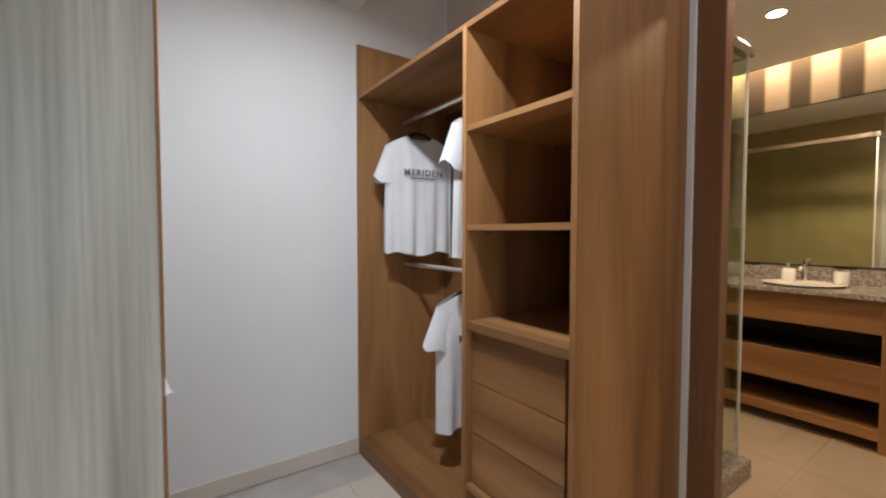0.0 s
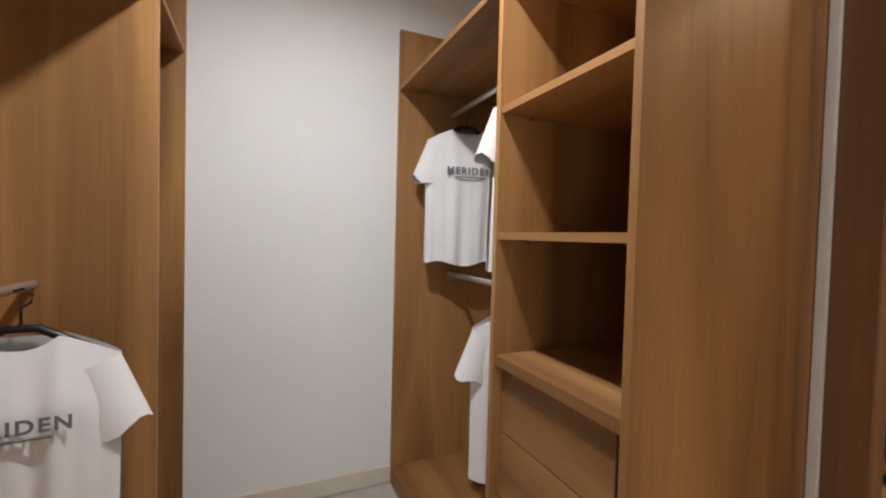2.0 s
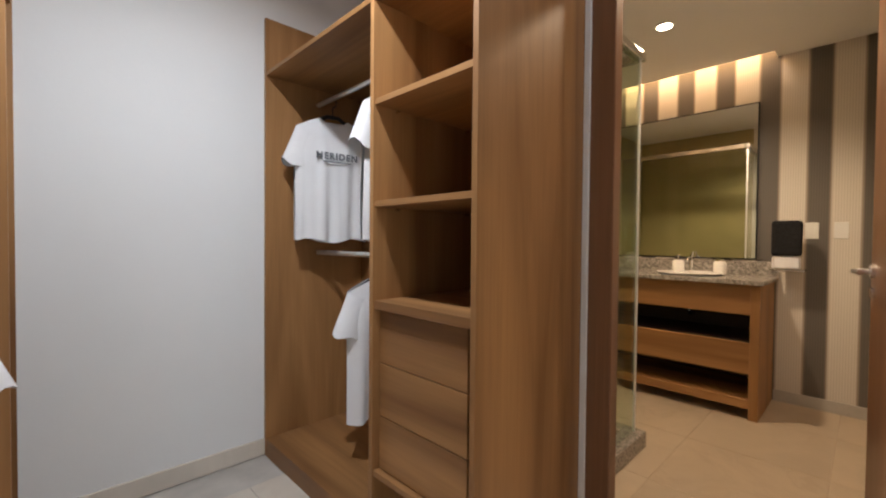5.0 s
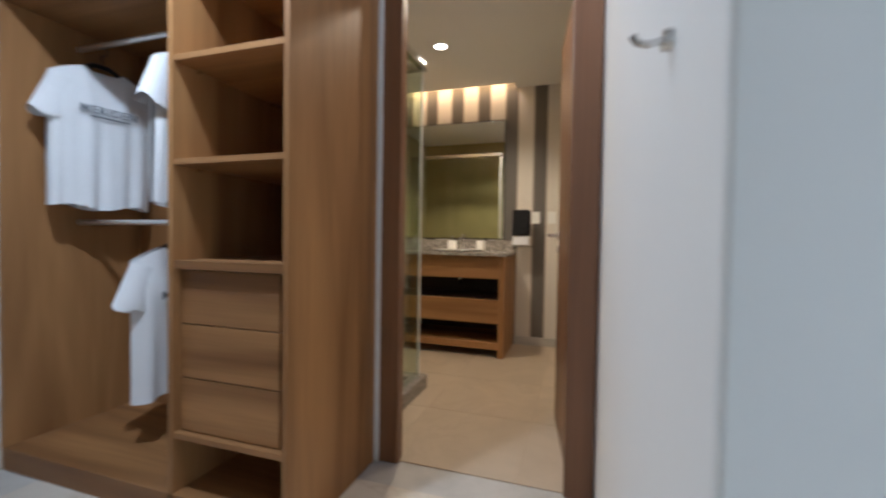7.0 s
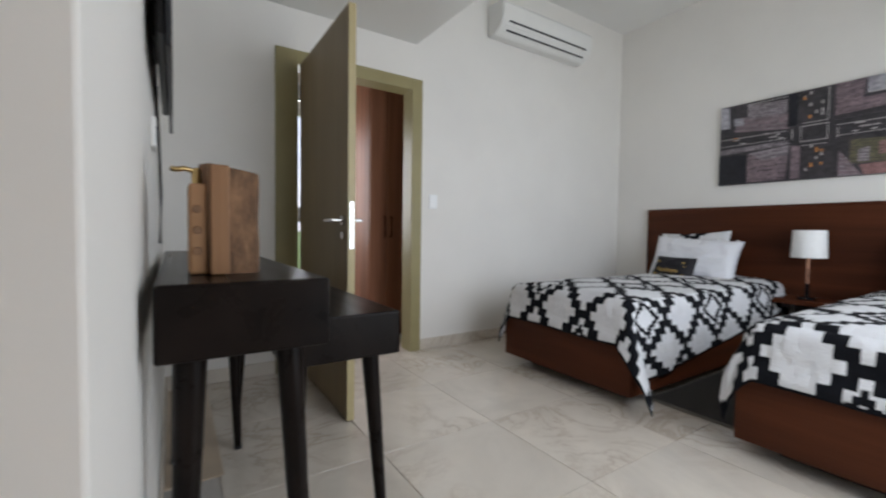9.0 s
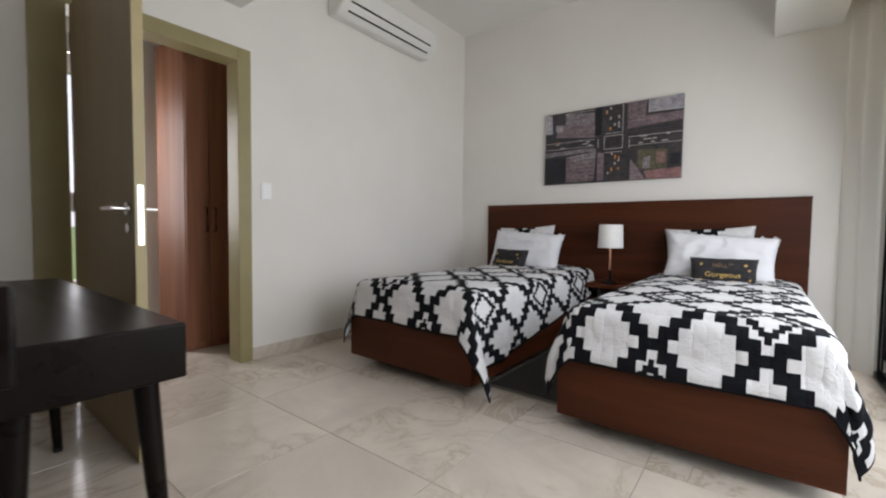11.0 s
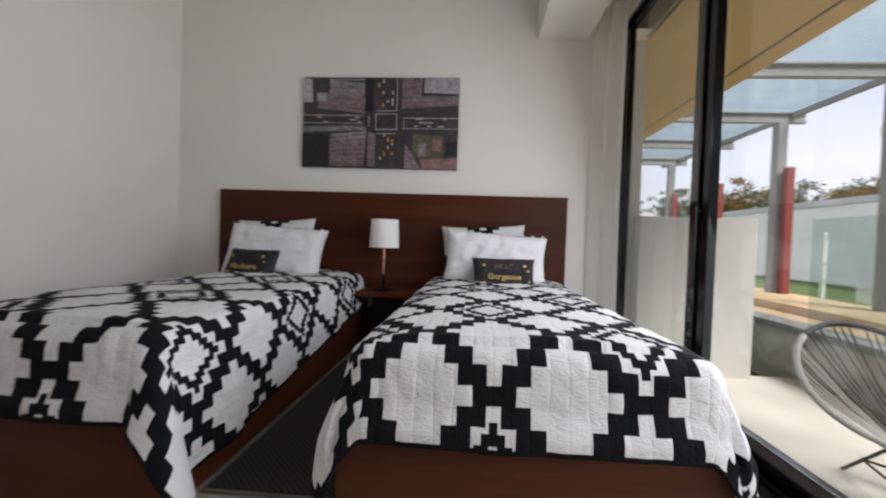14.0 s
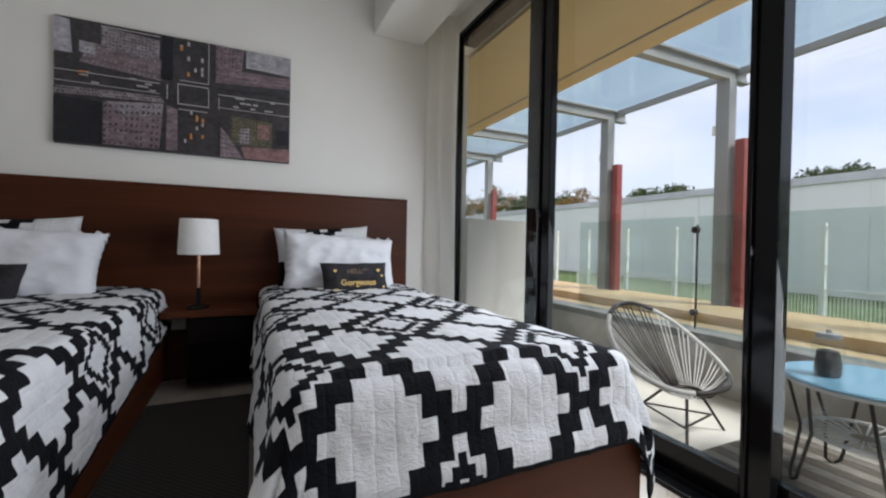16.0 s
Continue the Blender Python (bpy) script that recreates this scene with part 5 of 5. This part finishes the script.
setting("terrace_parapet", box(-2.22, -2.10, -9.0, 1.2, -0.2, 0.245, 0.004), M["concrete"], "low stained concrete parapet", "wall")
setting("parapet_coping", box(-2.30, -2.07, -9.0, 1.2, 0.245, 0.30, 0.004), M["coping"], "grey parapet coping", "coping")
rail = thing("glass_railing", "frameless glass railing with small steel clamps", "railing")
yy = -4.62
while yy < 0.9:
    p = part("glass_pane", box(-2.19, -2.178, yy, yy + 1.15, 0.30, 1.12), M["glass_green"], rail, "greenish glass pane")
    p.visible_shadow = False
    for zz in (0.42, 1.02):
        bm = bmesh.new()
        rod(bm, (-2.20, yy + 1.17, zz), (-2.165, yy + 1.17, zz), 0.024, seg=16)
        part("clamp", bm, M["chair_frame"], rail, "round steel clamp", 0.6)
    bm = bmesh.new()
    rod(bm, (-2.20, yy + 1.17, 0.30), (-2.20, yy + 1.17, 1.06), 0.008)
    part("post", bm, M["chair_frame"], rail, smooth=0.6)
    yy += 1.19

# acapulco-style string chair: a ring tilted back, cords running to a small low ring, rod legs
chair = thing("string_chair", "round grey string chair on dark steel rod legs", "chair")
CH = pose(-1.354, -2.97, -0.10, 0, 0, 190.5)


def ring_pts(n=64):
    """The rim from the low front round to the high back."""
    pts = []
    for k in range(n + 1):
        a = 2 * math.pi * k / n
        t = (1 - math.cos(a)) / 2
        pts.append(Vector((0.41 * math.sin(a) * (0.86 + 0.14 * math.sin(a / 2)), -0.218 + 0.535 * t, 0.281 + 0.366 * t ** 1.612)))
    return pts


rp = ring_pts()
part("rim", tube(bmesh.new(), rp[8:27], 0.013, 10), M["chair_cord"], chair, "pale cord wrapped rim", 9)
part("rim", tube(bmesh.new(), rp[38:59], 0.013, 10), M["chair_cord"], chair, "pale cord wrapped rim", 9)
part("rim", tube(bmesh.new(), rp[26:39], 0.0135, 10), M["chair_frame"], chair, "dark cord wrapped back of the rim", 9)
part("rim", tube(bmesh.new(), rp[58:] + rp[1:9], 0.0135, 10), M["chair_frame"], chair, "dark cord wrapped front of the rim", 9)
hubp = [Vector((0.09 * math.sin(a), -0.05 - 0.07 * math.cos(a), 0.222)) for a in (2 * math.pi * k / 24 for k in range(25))]
part("hub_ring", tube(bmesh.new(), hubp, 0.009, 8), M["chair_frame"], chair, smooth=9)
for k in range(48):
    a = 2 * math.pi * k / 48
    p = rp[int(round(k * 64 / 48)) % 64]
    h = Vector((0.09 * math.sin(a), -0.05 - 0.07 * math.cos(a), 0.225))
    mid = (p + h) / 2 + Vector((0, 0, -0.022))
    bm = tube(bmesh.new(), [p, (p * 0.75 + mid * 0.25) + Vector((0, 0, -0.005)), mid, (h * 0.75 + mid * 0.25) + Vector((0, 0, -0.005)), h], 0.0036, 5)
    part("cord", bm, M["chair_frame"] if k < 6 or k > 44 or 19 < k < 30 else M["chair_cord"], chair, smooth=9)
feet = [(-0.21, -0.15), (0.21, -0.15), (0.0, 0.27)]
joints = [Vector((fx * 0.72, fy * 0.72, 0.085)) for fx, fy in feet]
for fx, fy in feet:
    bm = rod(bmesh.new(), (fx, fy, 0.0), (fx * 0.32, fy * 0.32 - 0.03, 0.222), 0.0075, seg=8)
    part("leg", bm, M["chair_frame"], chair, smooth=0.6)
for p, q in ((0, 1), (1, 2), (2, 0)):
    bm = rod(bmesh.new(), joints[p], joints[q], 0.0055, seg=8)
    part("stretcher", bm, M["chair_frame"], chair, smooth=0.6)
chair.matrix_world = CH

# round table with a glass top, hairpin legs and a low string shelf
tb = thing("terrace_table", "round terrace table with a glass top and hairpin legs", "table")
TX, TY, TZ = -1.52, -2.27, 0.36
bm = bmesh.new()
lathe(bm, [(0.27, TZ - 0.006), (0.278, TZ), (0.27, TZ + 0.006)], TX, TY, 48)
M["glass_blue"] = plain("blue_glass_top", (0.20, 0.42, 0.60), 0.06, 0, 0.04, 3, 0.0)
part("glass_top", bm, M["glass_blue"], tb, "sky blue glass top", 0.5)
bm = tube(bmesh.new(), [(TX + 0.262 * math.cos(a), TY + 0.262 * math.sin(a), TZ - 0.016) for a in (2 * math.pi * k / 40 for k in range(41))], 0.009, 8)
part("top_ring", bm, M["chair_cord"], tb, smooth=9)
bm = tube(bmesh.new(), [(TX + 0.19 * math.cos(a), TY + 0.19 * math.sin(a), 0.13) for a in (2 * math.pi * k / 40 for k in range(41))], 0.009, 8)
part("shelf_ring", bm, M["chair_cord"], tb, smooth=9)
for k in range(24):
    a = 2 * math.pi * k / 24
    bm = rod(bmesh.new(), (TX + 0.045 * math.cos(a), TY + 0.045 * math.sin(a), 0.125), (TX + 0.19 * math.cos(a), TY + 0.19 * math.sin(a), 0.13), 0.004, seg=6)
    part("shelf_cord", bm, M["chair_cord"], tb, smooth=0.8)
for k in range(4):
    a = math.pi / 4 + k * math.pi / 2
    pts = []
    for off, z, r in ((-0.10, TZ - 0.02, 0.25), (-0.06, 0.13, 0.20), (-0.03, -0.07, 0.235), (0.0, -0.092, 0.24), (0.03, -0.07, 0.235), (0.06, 0.13, 0.20), (0.10, TZ - 0.02, 0.25)):
        an = a + off / 0.25
        pts.append((TX + r * math.cos(an), TY + r * math.sin(an), z))
    part("hairpin_leg", tube(bmesh.new(), pts, 0.007, 8), M["chair_frame"], tb, smooth=9)
jar = thing("storm_jar", "glass jar with dark filling and a grey lid", "jar")
bm = bmesh.new()
lathe(bm, [(0.047, TZ + 0.007), (0.052, TZ + 0.02), (0.052, TZ + 0.14), (0.040, TZ + 0.16), (0.038, TZ + 0.162)], TX + 0.09, TY - 0.09)
part("body", bm, M["glass"], jar, "clear glass body", 0.8)
bm = bmesh.new()
lathe(bm, [(0.042, TZ + 0.012), (0.045, TZ + 0.05), (0.036, TZ + 0.11), (0.02, TZ + 0.115)], TX + 0.09, TY - 0.09)
part("filling", bm, M["chair_frame"], jar, "dark filling", 0.8)
bm = bmesh.new()
lathe(bm, [(0.040, TZ + 0.1625), (0.042, TZ + 0.168), (0.04, TZ + 0.182), (0.01, TZ + 0.186), (0.008, TZ + 0.198)], TX + 0.09, TY - 0.09)
part("lid", bm, M["grey_metal"], jar, "grey lid", 0.8)
mat_ob = thing("outdoor_mat", "striped grey brown outdoor mat on the terrace", "mat")
M["mat_dark"] = plain("mat_brown", (0.10, 0.085, 0.07), 0.95, 0, 0.2, 20, 0.5, 200)
M["mat_light"] = plain("mat_grey", (0.20, 0.185, 0.165), 0.95, 0, 0.2, 20, 0.5, 200)
for k in range(9):
    part("stripe", box(-1.86 + k * 0.072, -1.86 + k * 0.072 + 0.070, -2.75, -1.65, -0.0995, -0.090, 0.002), M["mat_dark"] if k % 2 else M["mat_light"], mat_ob)

# ---------------- beyond the terrace ----------------
bm = bmesh.new()
bmesh.ops.create_grid(bm, x_segments=2, y_segments=2, size=400)
for v in bm.verts:
    v.co.z = -0.22
setting("ground", bm, M["grass"], "green lawn beyond the terrace", "lawn")
setting("pavement", box(-3.6, -2.22, -14, 6, -0.35, 0.10), M["ledge_tan"], "beige paved strip before the terrace", "pavement")
setting("planter_edge", box(-4.75, -3.6, -14, 6, -0.35, 0.20), M["ledge_tan"], "beige raised kerb under the pergola posts", "kerb")
for k in range(6):
    y = -2.79 - 1.87 * k
    pg = thing("pergola_bay", "grey steel pergola post and beam with a frosted glass roof", "pergola", "pergola bays")
    part("post", box(-4.56, -4.42, y - 0.09, y + 0.07, 0.20, 2.94, 0.004), M["grey_metal"], pg)
    bm = box(-4.85, -2.10, y - 0.05, y + 0.05, 2.94, 2.965)
    bx(bm, -4.85, -2.10, y - 0.05, y + 0.05, 3.085, 3.11)
    bx(bm, -4.85, -2.10, y - 0.012, y + 0.012, 2.965, 3.085)
    part("beam", bm, M["grey_metal"], pg)
    part("purlin", box(-4.70, -4.64, y - 0.93, y + 0.94, 3.03, 3.11), M["grey_metal"], pg)
    g = part("roof_glass", box(-4.9, -2.10, y - 0.93, y + 0.93, 3.115, 3.127), M["glass_roof"], pg, "frosted glass sheet")
    g.visible_shadow = False
    rc = solid("red_column", box(-4.59, -4.48, y + 0.11, y + 0.22, 0.20, 2.20, 0.004), M["red_paint"], "red painted steel column beside the pergola", "column", "red columns")
    lt = solid("post_lamp", box(-4.52, -4.46, y - 0.16, y - 0.09, 2.30, 2.42, 0.01), M["white_plastic"], "small lamp on the pergola post", "lamp", "post lamps")
fence = thing("white_fence", "white steel fence along the lawn", "fence")
for k in range(14):
    y = -16 + k * 1.35
    part("fence_post", box(-8.05, -7.97, y, y + 0.08, -0.22, 1.36, 0.004), M["white_paint"], fence)
for zz in (0.22, 0.62, 1.27):
    part("fence_rail", box(-8.03, -7.99, -16, 2.6, zz, zz + 0.035), M["white_paint"], fence)
bars = bmesh.new()
for k in range(280):
    y = -11 + k * 0.05
    for a, c in (((-8.02, y), (-8.008, y + 0.008)),):
        v = [bars.verts.new((x_, y_, z_)) for z_ in (-0.2, 0.22) for x_, y_ in (a, (c[0], a[1]), c, (a[0], c[1]))]
        for q in ((0, 1, 5, 4), (1, 2, 6, 5), (2, 3, 7, 6), (3, 0, 4, 7)):
            bars.faces.new([v[i] for i in q])
pk = part("pickets", bars, M["white_paint"], fence)
pk["kind"] = "stuff"
shed = thing("warehouse", "long pale corrugated warehouse behind the fence", "building")
bm = bmesh.new()
for k in range(21):
    y = -32 + k * 2.0
    bx(bm, -12.2, -12.0, y, y + 1.985, -0.2, 2.55)
    bx(bm, -12.2, -12.015, y + 1.985, y + 2.0, -0.2, 2.55)
part("cladding", bm, M["wall_green"], shed)
part("roof_edge", box(-13.0, -11.95, -32, 10.0, 2.55, 2.75), M["flashing"], shed)
part("roof", box(-24, -13.0, -32, 10, 2.60, 2.72), M["grey_metal"], shed)
for y in (-4.6, -2.0):
    bm = rod(bmesh.new(), (-11.9, y, -0.2), (-11.9, y, 2.9), 0.07, seg=14)
    part("drain_pipe", bm, M["alu"], shed, smooth=0.6)
unit_out = thing("outdoor_unit", "white outdoor air conditioning unit on the lawn", "air conditioner")
part("case", box(-7.3, -6.95, -3.25, -2.4, -0.22, 0.42, 0.02), M["white_plastic"], unit_out)
bm = tube(bmesh.new(), [(-6.945, -2.95 + 0.22 * math.cos(a), 0.1 + 0.22 * math.sin(a)) for a in (2 * math.pi * k / 30 for k in range(31))], 0.012, 6)
part("fan_guard", bm, M["black_plastic"], unit_out, smooth=9)


def tree(x, y, h, w, seed, leaf="leaf"):
    rnd = random.Random(seed)
    t = thing("tree", "leafy green tree behind the warehouse" if leaf == "leaf" else "tree turning autumn brown behind the warehouse", "tree", "trees")
    bm = rod(bmesh.new(), (x, y, -0.3), (x, y, h * 0.6), 0.22, 0.10, 10)
    tips = []
    for k in range(11):
        a, e = rnd.uniform(0, 6.3), rnd.uniform(0.25, 0.95)
        s = Vector((x, y, h * rnd.uniform(0.35, 0.6)))
        q = s + Vector((math.cos(a) * w * 0.75 * (1.1 - e * 0.7), math.sin(a) * w * 0.75 * (1.1 - e * 0.7), h * 0.42 * e))
        rod(bm, s, q, 0.07, 0.02, 6)
        tips.append(q)
    part("trunk", bm, M["bark"], t)
    vs, fs = [], []
    for q in tips:
        for c in range(7):
            cc = q + Vector((rnd.gauss(0, w * 0.22), rnd.gauss(0, w * 0.22), rnd.gauss(0, h * 0.05)))
            for k in range(30):
                p = cc + Vector((rnd.gauss(0, 0.26), rnd.gauss(0, 0.26), rnd.gauss(0, 0.15)))
                r = Euler((rnd.uniform(0, 6), rnd.uniform(0, 6), rnd.uniform(0, 6))).to_matrix()
                s = rnd.uniform(0.09, 0.17)
                i = len(vs)
                vs += [p + r @ Vector(c2) * s for c2 in ((-1, 0, 0), (0, -0.45, 0.1), (1, 0, 0), (0, 0.45, 0.1))]
                fs.append((i, i + 1, i + 2, i + 3))
    me = bpy.data.meshes.new("crown")
    me.from_pydata(vs, [], fs)
    me.materials.append(M[leaf])
    cr = new("crown", me)
    cr.parent = t


for x, y, h, w, s in ((-27, -34, 6.2, 3.0, 1), (-25, -42, 6.6, 3.4, 2), (-26, -24, 5.4, 2.4, 3), (-24, -10.5, 4.7, 1.7, 4), (-25, -8, 4.3, 1.6, 5), (-22, -50, 7.0, 4.0, 6), (-14, -46, 6.5, 3.5, 7), (-12, -40, 5.5, 3.0, 8), (-27, -16, 4.6, 1.8, 9)):
    tree(x, y, h, w, s)
for x, y, h, w, s, kind in ((-25, -53, 8.6, 3.2, 21, "leaf"), (-26, -48, 6.6, 3.0, 22, "fall_leaf"), (-25, -41, 7.2, 3.0, 23, "fall_leaf"), (-25, -37, 6.4, 2.4, 24, "leaf"), (-25, -30, 5.6, 2.6, 25, "fall_leaf"), (-25, -12.6, 5.0, 1.5, 26, "leaf"), (-25, -20, 4.9, 1.8, 27, "leaf")):
    tree(x, y, h, w, s, kind)

# ---------------- floors, tile by tile ----------------
FL = setting("floor", box(-0.66, 4.3, -4.6, 2.3, -0.12, -0.004), M["grout"], "veined pale porcelain tile floor", "floor")


def tile_mesh(name, sx, sy, material):
    return mesh_of(name, box(-sx / 2, sx / 2, -sy / 2, sy / 2, -0.008, 0.0, 0.0015), material)


GAP = 0.003
tm = tile_mesh("tile", 0.6 - GAP, 0.6 - GAP, M["marble"])
for i in range(-2, 6):
    for j in range(-6, 7):
        x, y = 0.61 + 0.6 * i, -1.90 + 0.6 * j
        if x < -1.2 or x > 4.1:
            continue
        if x > 1.6 and y > -0.2:
            continue
        t = new("tile", tm)
        t.parent = FL
        t.location = (x, y, 0)
FB = setting("floor_bath", box(1.69, 3.985, -0.118, 2.25, -0.003, -0.001), M["grout_beige"], "beige tiled bathroom floor", "floor")
tb2 = tile_mesh("tile", 0.6 - GAP, 0.6 - GAP, M["bath_tile"])
for i in range(4):
    for j in range(5):
        t = new("tile", tb2)
        t.parent = FB
        t.location = (1.99 + 0.6 * i, 0.18 + 0.6 * j - 0.6 + 0.3, 0.0015)
